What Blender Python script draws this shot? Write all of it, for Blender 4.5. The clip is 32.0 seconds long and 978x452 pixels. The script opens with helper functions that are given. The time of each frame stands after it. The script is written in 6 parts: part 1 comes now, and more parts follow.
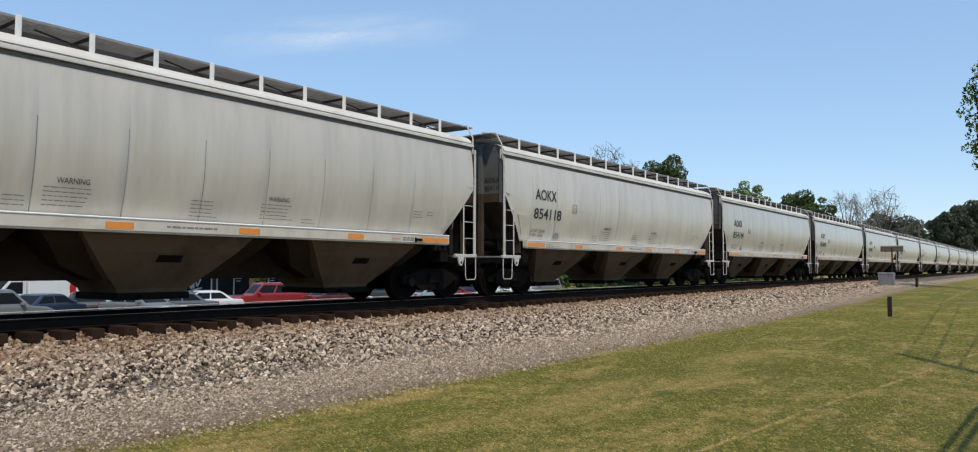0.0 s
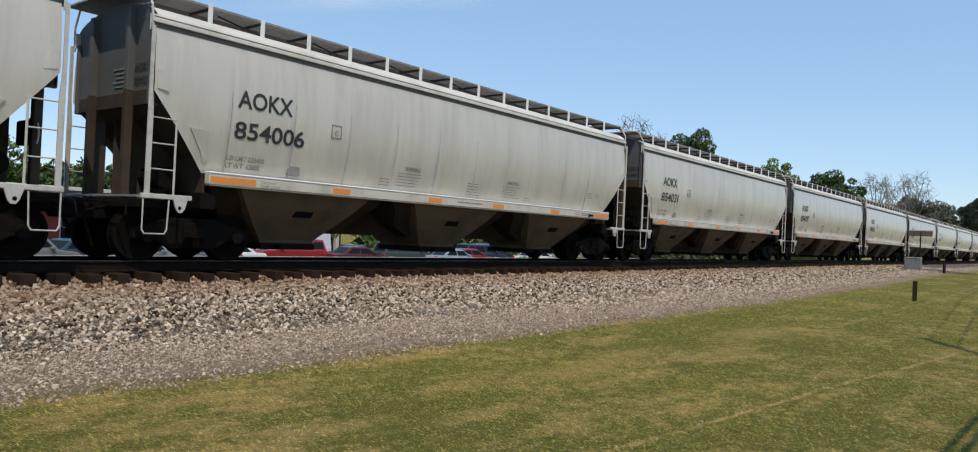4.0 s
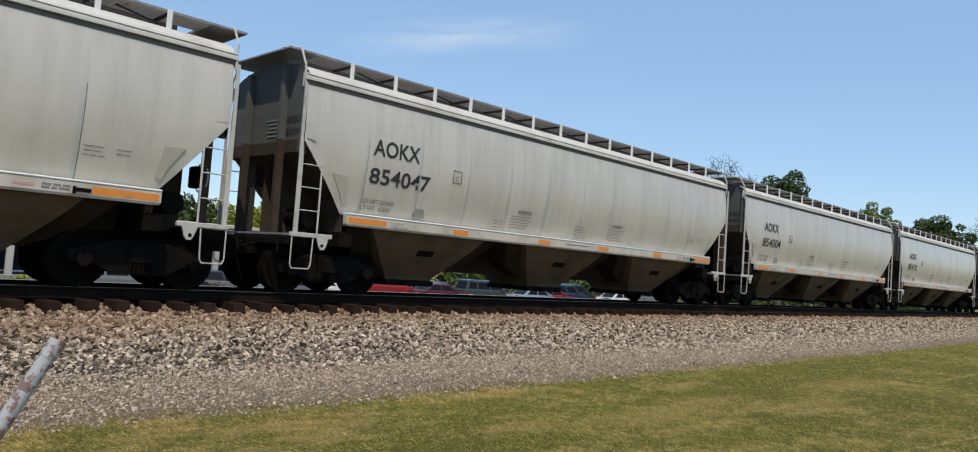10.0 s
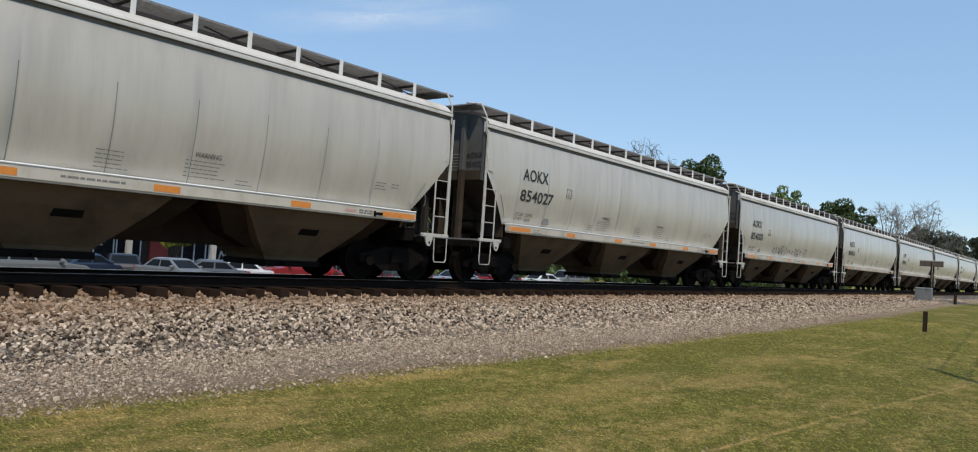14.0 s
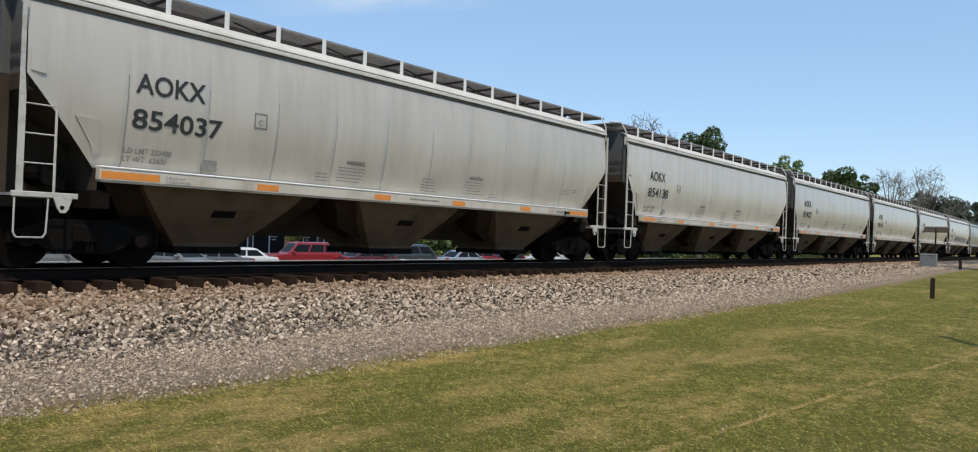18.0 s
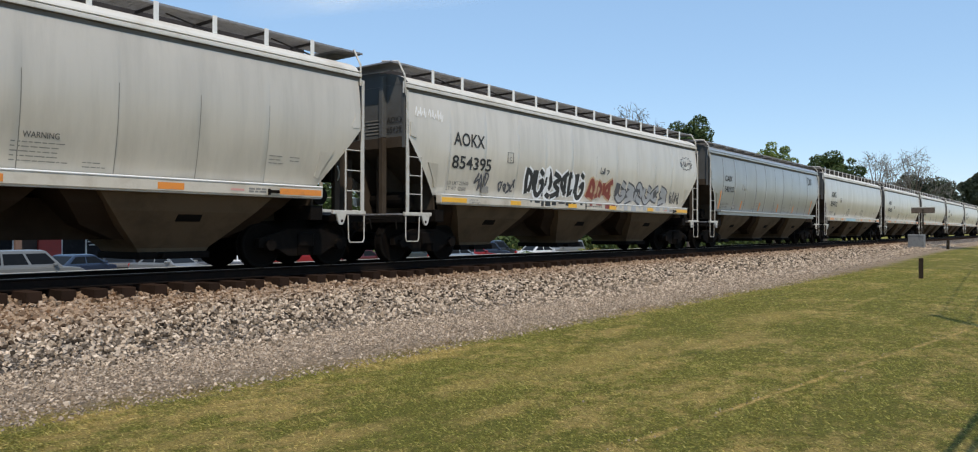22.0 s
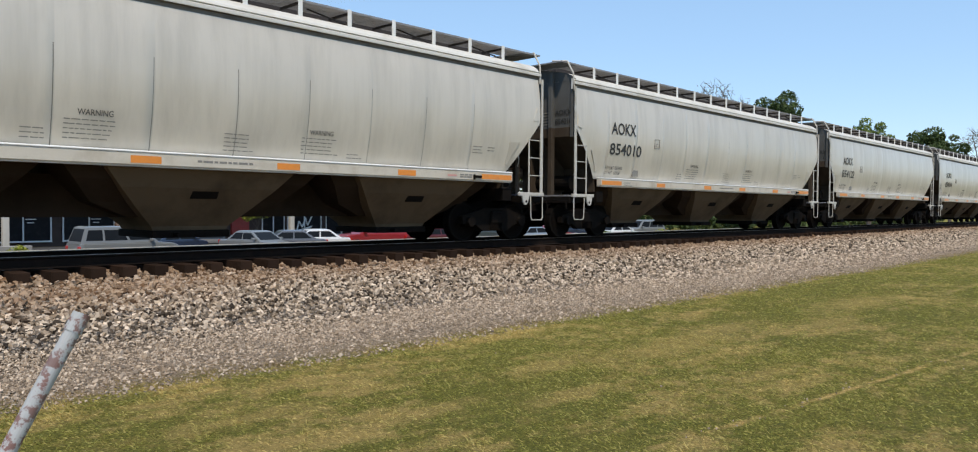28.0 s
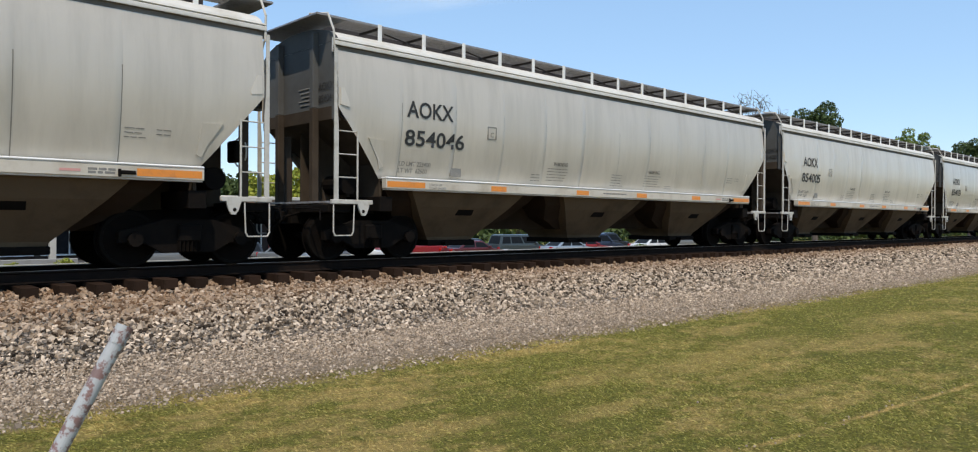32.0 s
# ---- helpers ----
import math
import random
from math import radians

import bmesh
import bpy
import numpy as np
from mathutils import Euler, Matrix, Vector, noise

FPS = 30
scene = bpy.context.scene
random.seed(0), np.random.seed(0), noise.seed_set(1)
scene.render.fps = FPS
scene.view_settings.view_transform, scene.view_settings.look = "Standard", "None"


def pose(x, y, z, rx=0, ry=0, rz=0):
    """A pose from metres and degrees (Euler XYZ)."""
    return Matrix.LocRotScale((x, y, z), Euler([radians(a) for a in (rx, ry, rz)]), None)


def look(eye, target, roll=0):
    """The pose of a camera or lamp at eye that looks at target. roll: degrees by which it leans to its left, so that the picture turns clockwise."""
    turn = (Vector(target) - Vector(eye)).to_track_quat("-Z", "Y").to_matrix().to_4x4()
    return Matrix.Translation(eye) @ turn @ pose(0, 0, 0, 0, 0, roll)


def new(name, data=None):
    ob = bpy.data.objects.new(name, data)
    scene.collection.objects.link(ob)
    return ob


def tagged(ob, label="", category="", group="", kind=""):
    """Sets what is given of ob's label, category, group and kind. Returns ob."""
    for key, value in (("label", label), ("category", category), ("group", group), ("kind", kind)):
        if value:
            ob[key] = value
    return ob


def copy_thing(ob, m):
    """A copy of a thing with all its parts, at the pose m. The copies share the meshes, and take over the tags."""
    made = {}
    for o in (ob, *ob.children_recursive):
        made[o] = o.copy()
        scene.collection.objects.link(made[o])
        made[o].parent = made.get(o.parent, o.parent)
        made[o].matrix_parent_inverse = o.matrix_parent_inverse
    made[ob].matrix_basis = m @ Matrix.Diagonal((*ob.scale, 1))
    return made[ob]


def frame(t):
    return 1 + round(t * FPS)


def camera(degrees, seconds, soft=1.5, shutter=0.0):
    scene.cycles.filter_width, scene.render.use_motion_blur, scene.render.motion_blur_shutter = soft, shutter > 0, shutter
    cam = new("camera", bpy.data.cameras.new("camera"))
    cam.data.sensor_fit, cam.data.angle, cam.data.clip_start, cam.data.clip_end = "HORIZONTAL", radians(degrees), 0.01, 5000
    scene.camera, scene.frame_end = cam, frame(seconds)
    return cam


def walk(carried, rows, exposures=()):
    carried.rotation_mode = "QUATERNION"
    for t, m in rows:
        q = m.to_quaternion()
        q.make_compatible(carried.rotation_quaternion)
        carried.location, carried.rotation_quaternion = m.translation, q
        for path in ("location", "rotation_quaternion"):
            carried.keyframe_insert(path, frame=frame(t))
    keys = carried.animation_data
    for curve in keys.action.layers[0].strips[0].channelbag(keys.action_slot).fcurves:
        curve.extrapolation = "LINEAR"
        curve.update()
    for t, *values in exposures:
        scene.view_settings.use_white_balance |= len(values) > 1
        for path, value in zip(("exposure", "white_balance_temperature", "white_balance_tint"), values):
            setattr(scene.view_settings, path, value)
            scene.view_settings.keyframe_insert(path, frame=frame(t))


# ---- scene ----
LENS = 66.20
# seconds, eye, yaw, pitch, roll
PATH = [
    (0.0, -0.082, -0.051, 0.836, -53.61, 3.17, -0.09), (0.5, -0.088, -0.041, 0.826, -50.63, 2.27, -2.76),
    (1.0, -0.093, -0.032, 0.815, -49.57, 4.83, -0.64), (1.5, -0.099, -0.022, 0.805, -44.96, 3.72, -1.09),
    (2.0, -0.105, -0.013, 0.795, -48.44, 2.10, -1.85), (2.5, -0.092, -0.017, 0.793, -49.09, 1.86, -0.53),
    (3.0, -0.080, -0.022, 0.791, -48.69, 1.19, -1.39), (3.5, -0.067, -0.026, 0.789, -51.73, 0.56, -2.19),
    (4.0, -0.054, -0.030, 0.787, -51.96, 0.56, -2.71), (4.5, -0.042, -0.035, 0.785, -51.80, 2.36, -0.40),
    (6.5, 0.075, -0.096, 0.767, -49.37, 1.30, -5.47), (7.0, 0.105, -0.112, 0.762, -47.51, 1.39, -5.03),
    (7.5, 0.102, -0.115, 0.767, -48.25, 1.65, -4.86), (8.0, 0.098, -0.119, 0.771, -49.06, 2.32, -4.87),
    (8.5, 0.095, -0.123, 0.776, -48.58, 1.60, -4.08), (9.0, 0.092, -0.127, 0.780, -48.32, 0.97, -4.97),
    (9.5, 0.087, -0.125, 0.779, -48.20, 2.97, -4.37), (10.0, 0.081, -0.123, 0.778, -45.61, 3.19, -4.07),
    (10.5, 0.075, -0.121, 0.777, -44.70, 3.40, -2.31), (11.0, 0.070, -0.120, 0.776, -46.18, 3.01, -3.79),
    (11.5, 0.049, -0.108, 0.773, -46.59, 3.03, -3.83), (12.0, 0.028, -0.096, 0.770, -45.85, 3.85, -3.48),
    (12.5, 0.007, -0.084, 0.768, -47.69, 4.32, -0.74), (13.0, -0.014, -0.072, 0.765, -52.75, 1.38, -1.82),
    (13.5, -0.018, -0.055, 0.767, -51.75, 1.27, -3.03), (14.0, -0.023, -0.038, 0.769, -51.36, 2.21, -3.82),
    (14.5, -0.027, -0.020, 0.771, -48.84, 2.18, -2.58), (15.0, -0.032, -0.003, 0.773, -52.32, 2.58, -0.70),
    (15.5, -0.037, 0.014, 0.775, -52.03, 1.23, 0.18), (17.5, -0.027, 0.068, 0.800, -51.01, 1.59, -1.03),
    (18.0, -0.025, 0.081, 0.806, -51.19, 0.60, -2.06), (18.5, -0.028, 0.078, 0.800, -51.15, 0.87, -1.15),
    (19.0, -0.031, 0.074, 0.794, -51.32, 0.82, -1.25), (19.5, -0.034, 0.071, 0.788, -51.82, 1.16, -0.87),
    (20.0, -0.037, 0.067, 0.782, -52.75, 1.40, -1.09), (20.5, -0.037, 0.065, 0.783, -53.48, 0.72, -0.11),
    (21.0, -0.038, 0.063, 0.784, -53.37, 0.81, -0.64), (21.5, -0.038, 0.061, 0.784, -52.27, 0.31, -0.58),
    (22.0, -0.039, 0.058, 0.785, -51.88, 0.29, -0.12), (22.5, -0.033, 0.060, 0.783, -51.77, 0.19, -0.03),
    (23.0, -0.027, 0.062, 0.782, -49.48, 1.22, 0.25), (23.5, -0.021, 0.064, 0.780, -49.25, 1.11, 0.20),
    (24.0, -0.015, 0.066, 0.779, -49.28, -0.06, 0.05), (24.5, -0.009, 0.068, 0.777, -48.54, 0.13, -0.58),
    (26.5, 0.016, 0.120, 0.781, -46.87, -0.40, -0.94), (27.0, 0.023, 0.133, 0.782, -44.23, -1.30, -0.83),
    (27.5, 0.037, 0.122, 0.786, -46.24, -1.34, -0.78), (28.0, 0.051, 0.111, 0.790, -45.97, -1.34, -0.39),
    (28.5, 0.065, 0.100, 0.794, -43.86, -0.55, -1.08), (29.0, 0.079, 0.089, 0.798, -44.12, -1.42, -1.13),
    (29.5, 0.093, 0.078, 0.802, -45.38, -0.99, -1.11), (30.0, 0.083, 0.082, 0.801, -45.24, -1.12, -1.06),
    (30.5, 0.073, 0.086, 0.801, -46.52, -0.95, -1.77), (31.0, 0.063, 0.089, 0.800, -46.24, -1.64, -1.72),
    (31.5, 0.053, 0.093, 0.800, -44.02, -1.16, -1.64), (32.0, 0.043, 0.097, 0.799, -43.35, -0.37, -0.32),
]
# Rail top is z = 0, the track runs along x, the camera stands at x = y = 0.
cam = camera(LENS, 32.0, 1.1)
walk(cam, [(t, pose(x, y, z, 90 + pitch, roll, yaw)) for t, x, y, z, yaw, pitch, roll in PATH],
     [(t, stops, 6800, 12) for t, stops in ((0, -0.12), (2, -0.18), (7, -0.16), (13, -0.23), (15, -0.18), (18, -0.11), (24, -0.05), (27, 0.02), (32, 0.02))])

TRACK_Y = 13.94          # centre line of the track
PITCH = 18.4             # length of one wagon over its couplers
# seconds and the place of the first wagon's end along the track
TRAIN = [(0, 17.57), (1, -3.50), (2, -24.68), (3, -45.93), (4, -67.20), (7, -131.10), (8, -152.30), (9, -173.51), (10, -194.78), (11, -216.02), (12, -237.15), (13, -258.18), (14, -279.20), (15, -300.22), (18, -363.74), (19, -384.63), (20, -405.52), (21, -426.44), (22, -447.38), (24, -489.90), (27, -552.13), (28, -572.71), (29, -593.28), (30, -613.79), (31, -634.25), (32, -654.69)]

# ---- light ----
SUN_EL, SUN_AZ = 58.0, 218.0      # degrees; the azimuth counts clockwise from +y
to_sun = Vector((math.sin(radians(SUN_AZ)) * math.cos(radians(SUN_EL)),
                 math.cos(radians(SUN_AZ)) * math.cos(radians(SUN_EL)), math.sin(radians(SUN_EL))))
sun = new("sun", bpy.data.lights.new("sun", "SUN"))
sun.data.energy, sun.data.angle, sun.data.color = 3.5, radians(0.53), (1.0, 0.915, 0.785)
sun.matrix_world = look(to_sun * 100, (0, 0, 0))

world = bpy.data.worlds.new("sky")
scene.world = world
world.use_nodes = True
wn, wl = world.node_tree.nodes, world.node_tree.links
sky = wn.new("ShaderNodeTexSky")
sky.sky_type, sky.sun_disc = "NISHITA", False
sky.sun_elevation, sky.sun_rotation = radians(SUN_EL), radians(SUN_AZ)
sky.air_density, sky.dust_density, sky.ozone_density = 1.05, 0.1, 2.6
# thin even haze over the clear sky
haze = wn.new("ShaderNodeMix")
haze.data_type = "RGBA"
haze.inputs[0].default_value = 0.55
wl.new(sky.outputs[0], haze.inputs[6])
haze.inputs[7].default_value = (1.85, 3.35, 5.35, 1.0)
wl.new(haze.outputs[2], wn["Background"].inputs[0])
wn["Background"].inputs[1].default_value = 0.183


# ---- materials ----
def rgb(c):
    return (*c, 1.0) if len(c) == 3 else c


class Nodes:
    """A node material under construction."""

    def __init__(self, name):
        self.mat = bpy.data.materials.new(name)
        self.mat.use_nodes = True
        self.n, self.l = self.mat.node_tree.nodes, self.mat.node_tree.links
        self.bsdf = self.n["Principled BSDF"]
        self.coords = self.n.new("ShaderNodeTexCoord").outputs["Object"]

    def put(self, socket, value):
        if isinstance(value, bpy.types.NodeSocket):
            self.l.new(value, socket)
        elif isinstance(value, tuple) and socket.type == "RGBA":
            socket.default_value = rgb(value)
        else:
            socket.default_value = value

    def scaled(self, s):
        m = self.n.new("ShaderNodeMapping")
        self.put(m.inputs[0], self.coords)
        m.inputs["Scale"].default_value = s
        return m.outputs[0]

    def noise(self, scale, detail=4.0, rough=0.6, stretch=None, coords=None):
        t = self.n.new("ShaderNodeTexNoise")
        self.put(t.inputs["Vector"], coords or (self.scaled(stretch) if stretch else self.coords))
        t.inputs["Scale"].default_value, t.inputs["Detail"].default_value, t.inputs["Roughness"].default_value = scale, detail, rough
        return t.outputs[0]

    def voronoi(self, scale, feature="F1", out=0):
        t = self.n.new("ShaderNodeTexVoronoi")
        t.feature = feature
        self.put(t.inputs["Vector"], self.coords)
        t.inputs["Scale"].default_value = scale
        return t.outputs[out]

    def ramp(self, fac, a, b, ca=(0, 0, 0), cb=(1, 1, 1)):
        r = self.n.new("ShaderNodeValToRGB")
        self.put(r.inputs[0], fac)
        r.color_ramp.elements[0].position, r.color_ramp.elements[1].position = a, b
        r.color_ramp.elements[0].color, r.color_ramp.elements[1].color = rgb(ca), rgb(cb)
        return r.outputs[0]

    def mix(self, fac, a, b, blend="MIX"):
        m = self.n.new("ShaderNodeMix")
        m.data_type, m.blend_type = "RGBA", blend
        self.put(m.inputs[0], fac), self.put(m.inputs[6], a), self.put(m.inputs[7], b)
        return m.outputs[2]

    def math(self, op, a, b=0.0):
        m = self.n.new("ShaderNodeMath")
        m.operation = op
        self.put(m.inputs[0], a), self.put(m.inputs[1], b)
        return m.outputs[0]

    def axis(self, k):
        s = self.n.new("ShaderNodeSeparateXYZ")
        self.put(s.inputs[0], self.coords)
        return s.outputs[k]

    def random(self):
        return self.n.new("ShaderNodeObjectInfo").outputs["Random"]

    def island(self):
        return self.n.new("ShaderNodeNewGeometry").outputs["Random Per Island"]

    def done(self, color, rough=0.6, metal=0.0, bump=None, strength=0.3, distance=0.01, spec=None):
        self.put(self.bsdf.inputs["Base Color"], color)
        self.put(self.bsdf.inputs["Roughness"], rough)
        self.put(self.bsdf.inputs["Metallic"], metal)
        if spec is not None:
            self.put(self.bsdf.inputs["Specular IOR Level"], spec)
        if bump is not None:
            b = self.n.new("ShaderNodeBump")
            b.inputs["Strength"].default_value, b.inputs["Distance"].default_value = strength, distance
            self.put(b.inputs["Height"], bump)
            self.l.new(b.outputs[0], self.bsdf.inputs["Normal"])
        return self.mat


def worn(name, base, dirt, rough=0.6, metal=0.0, scale=3.0, amount=0.5, grain=60.0, bump=0.15, vary=0.0, spec=None):
    """A surface with stains and a fine grain."""
    k = Nodes(name)
    c = k.mix(k.ramp(k.noise(scale, 5), 0.62 - 0.25 * amount, 0.9 - 0.15 * amount), base, dirt)
    c = k.mix(k.math("MULTIPLY", k.noise(grain, 3), 0.35), c, dirt)
    if vary:
        c = k.mix(k.math("MULTIPLY", k.random(), vary), c, dirt)
    return k.done(c, rough, metal, k.noise(grain, 4), bump, 0.004, spec)


def paint_wagon(name, base, grime):
    """Wagon paint: vertical rain streaks, road dust towards the sill, faint blotches."""
    k = Nodes(name)
    streak = k.noise(1.0, 6, 0.65, (2.6, 2.6, 0.22))
    fine = k.noise(1.0, 3, 0.6, (14.0, 14.0, 0.5))
    blot = k.noise(0.7, 5, 0.6)
    c = k.mix(k.math("MULTIPLY", k.ramp(streak, 0.45, 0.85), 0.40), base, grime)
    c = k.mix(k.math("MULTIPLY", k.ramp(fine, 0.5, 0.8), 0.07), c, grime)
    c = k.mix(k.math("MULTIPLY", k.ramp(blot, 0.45, 0.75), 0.35), c, tuple(0.82 * v for v in base))
    dust = k.math("MULTIPLY", k.ramp(k.math("ADD", k.math("MULTIPLY", k.axis(2), -0.55), k.math("MULTIPLY", streak, 0.5)), -1.46, -0.58), 0.92)
    c = k.mix(dust, c, grime)
    c = k.mix(k.math("MULTIPLY", k.random(), 0.22), c, grime)
    k.bsdf.inputs["Coat Weight"].default_value, k.bsdf.inputs["Coat Roughness"].default_value = 1.0, 0.30
    k.bsdf.inputs["Coat IOR"].default_value = 1.7
    return k.done(c, k.math("ADD", 0.28, k.math("MULTIPLY", streak, 0.28)), 0.0, k.noise(0.9, 4), 0.25, 0.05)


M = {}
M["wagon"] = paint_wagon("wagon paint", (0.60, 0.545, 0.455), (0.175, 0.149, 0.107))
M["wagon_blue"] = paint_wagon("wagon paint blue grey", (0.275, 0.28, 0.268), (0.17, 0.168, 0.155))
M["roof"] = worn("roof paint", (0.66, 0.64, 0.59), (0.42, 0.38, 0.31), 0.5, scale=1.2)
M["sill"] = worn("sill paint", (0.60, 0.55, 0.46), (0.36, 0.30, 0.22), 0.5, scale=2.0, amount=0.6)
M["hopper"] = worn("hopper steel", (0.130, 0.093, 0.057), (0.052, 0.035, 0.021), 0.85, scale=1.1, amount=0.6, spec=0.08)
# far darker than the bays: grime, and the shade between them as colour
M["cross"] = worn("cross sheet with grime and painted shade", (0.040, 0.027, 0.018), (0.018, 0.012, 0.008), 0.9, scale=1.1, amount=0.7, spec=0.05)
# mud brown of the lower ends, deepened by the shade between wagons
M["end_brown"] = worn("mud-splashed end sheet, darkened for shade", (0.070, 0.054, 0.040), (0.036, 0.027, 0.020), 0.85, scale=1.3, amount=0.7, spec=0.08)
M["steel_light"] = worn("light grey steel", (0.55, 0.53, 0.48), (0.30, 0.26, 0.20), 0.5, scale=6)
# shade on the wagon ends is put into this dark grey
M["end"] = worn("shade-darkened wagon end paint", (0.105, 0.108, 0.106), (0.070, 0.066, 0.060), 0.7, scale=1.0, amount=0.6, spec=0.2)
M["seam_blue"] = worn("dark weld", (0.10, 0.10, 0.10), (0.06, 0.06, 0.055), 0.8, scale=4)
M["grating"] = worn("galvanised grating", (0.29, 0.285, 0.29), (0.13, 0.125, 0.125), 0.6, 0.2, scale=8)
M["hatch"] = worn("dirty hatch steel", (0.055, 0.048, 0.045), (0.03, 0.026, 0.024), 0.8, scale=2, spec=0.1)
# near-black truck and wheel colours hold the shade beneath the wagons
M["truck"] = worn("oily cast steel, darkened for shade", (0.0062, 0.0055, 0.0050), (0.013, 0.0095, 0.007), 0.8, 0.0, scale=4, amount=0.7, spec=0.06)
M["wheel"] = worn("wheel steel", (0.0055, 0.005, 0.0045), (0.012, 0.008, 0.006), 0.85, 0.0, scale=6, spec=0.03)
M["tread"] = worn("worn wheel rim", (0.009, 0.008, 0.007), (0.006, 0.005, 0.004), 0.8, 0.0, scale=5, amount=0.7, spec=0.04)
M["orange"] = worn("orange reflective tape", (0.78, 0.26, 0.03), (0.45, 0.17, 0.05), 0.35, scale=7, amount=0.3)
M["sticker"] = worn("pink sticker", (0.60, 0.28, 0.24), (0.5, 0.30, 0.27), 0.6, scale=7, amount=0.3)
M["ink"] = worn("black stencil paint", (0.018, 0.018, 0.018), (0.05, 0.05, 0.045), 0.6, scale=9, amount=0.3)
M["ink_grey"] = worn("faded stencil paint", (0.17, 0.165, 0.15), (0.30, 0.28, 0.24), 0.7, scale=9)
M["ink_dark"] = worn("worn black stencil paint", (0.06, 0.06, 0.055), (0.16, 0.15, 0.13), 0.7, scale=9)
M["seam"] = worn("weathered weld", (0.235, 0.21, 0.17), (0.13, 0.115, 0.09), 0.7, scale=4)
# grime plus the shade of the overhanging lip, held in one dark colour
M["eave_strip"] = worn("grime and painted shade under the eave", (0.20, 0.185, 0.165), (0.11, 0.10, 0.088), 0.8, scale=2, spec=0.1)
M["white"] = worn("white paint", (0.78, 0.78, 0.76), (0.55, 0.52, 0.46), 0.45, scale=3, amount=0.3)
M["rail"] = worn("rail steel", (0.011, 0.009, 0.008), (0.022, 0.014, 0.010), 0.85, 0.0, scale=5, amount=0.7, spec=0.06)
M["railhead"] = worn("polished rail head", (0.22, 0.21, 0.20), (0.12, 0.09, 0.07), 0.45, 1.0, scale=9, amount=0.3)
M["tie"] = worn("creosoted timber", (0.042, 0.024, 0.016), (0.014, 0.009, 0.006), 0.95, spec=0.08, scale=5, amount=0.6, vary=0.5, bump=0.5)

# ---- building helpers ----
def link(name, bm, material, parent=None, label="", smooth=False):
    me = bpy.data.meshes.new(name)
    bm.to_mesh(me)
    bm.free()
    me.materials.append(material)
    if smooth:
        me.shade_smooth()
    ob = new(name, me)
    if parent is not None:
        ob.parent = parent
    if label:
        ob["label"] = label
    return ob


def part(name, bm, material, parent, label="", smooth=False):
    return link(name, bm, material, parent, label, smooth)


def again(ob, m, parent=None):
    """One more object on the same mesh."""
    o = ob.copy()
    scene.collection.objects.link(o)
    o.parent = parent or ob.parent
    o.matrix_basis = m
    return o


def thing(name, label, category, group="", m=None):
    ob = new(name)
    ob.empty_display_size = 0.2
    tagged(ob, label, category, group)
    if m is not None:
        ob.matrix_basis = m
    return ob


def box(bm, x0, x1, y0, y1, z0, z1, bevel=0.0, m=None):
    v = [bm.verts.new((x, y, z)) for x in (x0, x1) for y in (y0, y1) for z in (z0, z1)]
    f = [bm.faces.new([v[i] for i in q]) for q in ((0, 1, 3, 2), (4, 6, 7, 5), (0, 4, 5, 1), (2, 3, 7, 6), (0, 2, 6, 4), (1, 5, 7, 3))]
    if bevel:
        r = bmesh.ops.bevel(bm, geom=list({e for a in f for e in a.edges}), offset=bevel, segments=1, affect="EDGES")
        v = [q for q in {w for a in r["faces"] for w in a.verts} | {w for w in v if w.is_valid}]
    if m is not None:
        bmesh.ops.transform(bm, matrix=m, verts=[w for w in v if w.is_valid])
    return bm


def tube(bm, a, b, r, n=8, r2=None, caps=True):
    """A round bar from a to b."""
    a, b = Vector(a), Vector(b)
    m = (b - a).to_track_quat("Z", "Y").to_matrix().to_4x4()
    r2 = r if r2 is None else r2
    rings = []
    for c, rr in ((a, r), (b, r2)):
        rings.append([bm.verts.new(c + (m @ Vector((math.cos(2 * math.pi * i / n) * rr, math.sin(2 * math.pi * i / n) * rr, 0)))) for i in range(n)])
    for i in range(n):
        bm.faces.new((rings[0][i], rings[0][(i + 1) % n], rings[1][(i + 1) % n], rings[1][i]))
    if caps:
        bm.faces.new(list(reversed(rings[0])))
        bm.faces.new(rings[1])
    return bm


def prism(bm, outline, y0, y1, axis="y"):
    """An outline of (x, z) points, drawn out from y0 to y1 (or of (y, z) along x)."""
    put = (lambda p, d: (p[0], d, p[1])) if axis == "y" else (lambda p, d: (d, p[0], p[1])) if axis == "x" else (lambda p, d: (p[0], p[1], d))
    a = [bm.verts.new(put(p, y0)) for p in outline]
    b = [bm.verts.new(put(p, y1)) for p in outline]
    n = len(outline)
    bm.faces.new(a)
    bm.faces.new(list(reversed(b)))
    for i in range(n):
        bm.faces.new((a[i], b[i], b[(i + 1) % n], a[(i + 1) % n]))
    bmesh.ops.recalc_face_normals(bm, faces=bm.faces[:])
    return bm


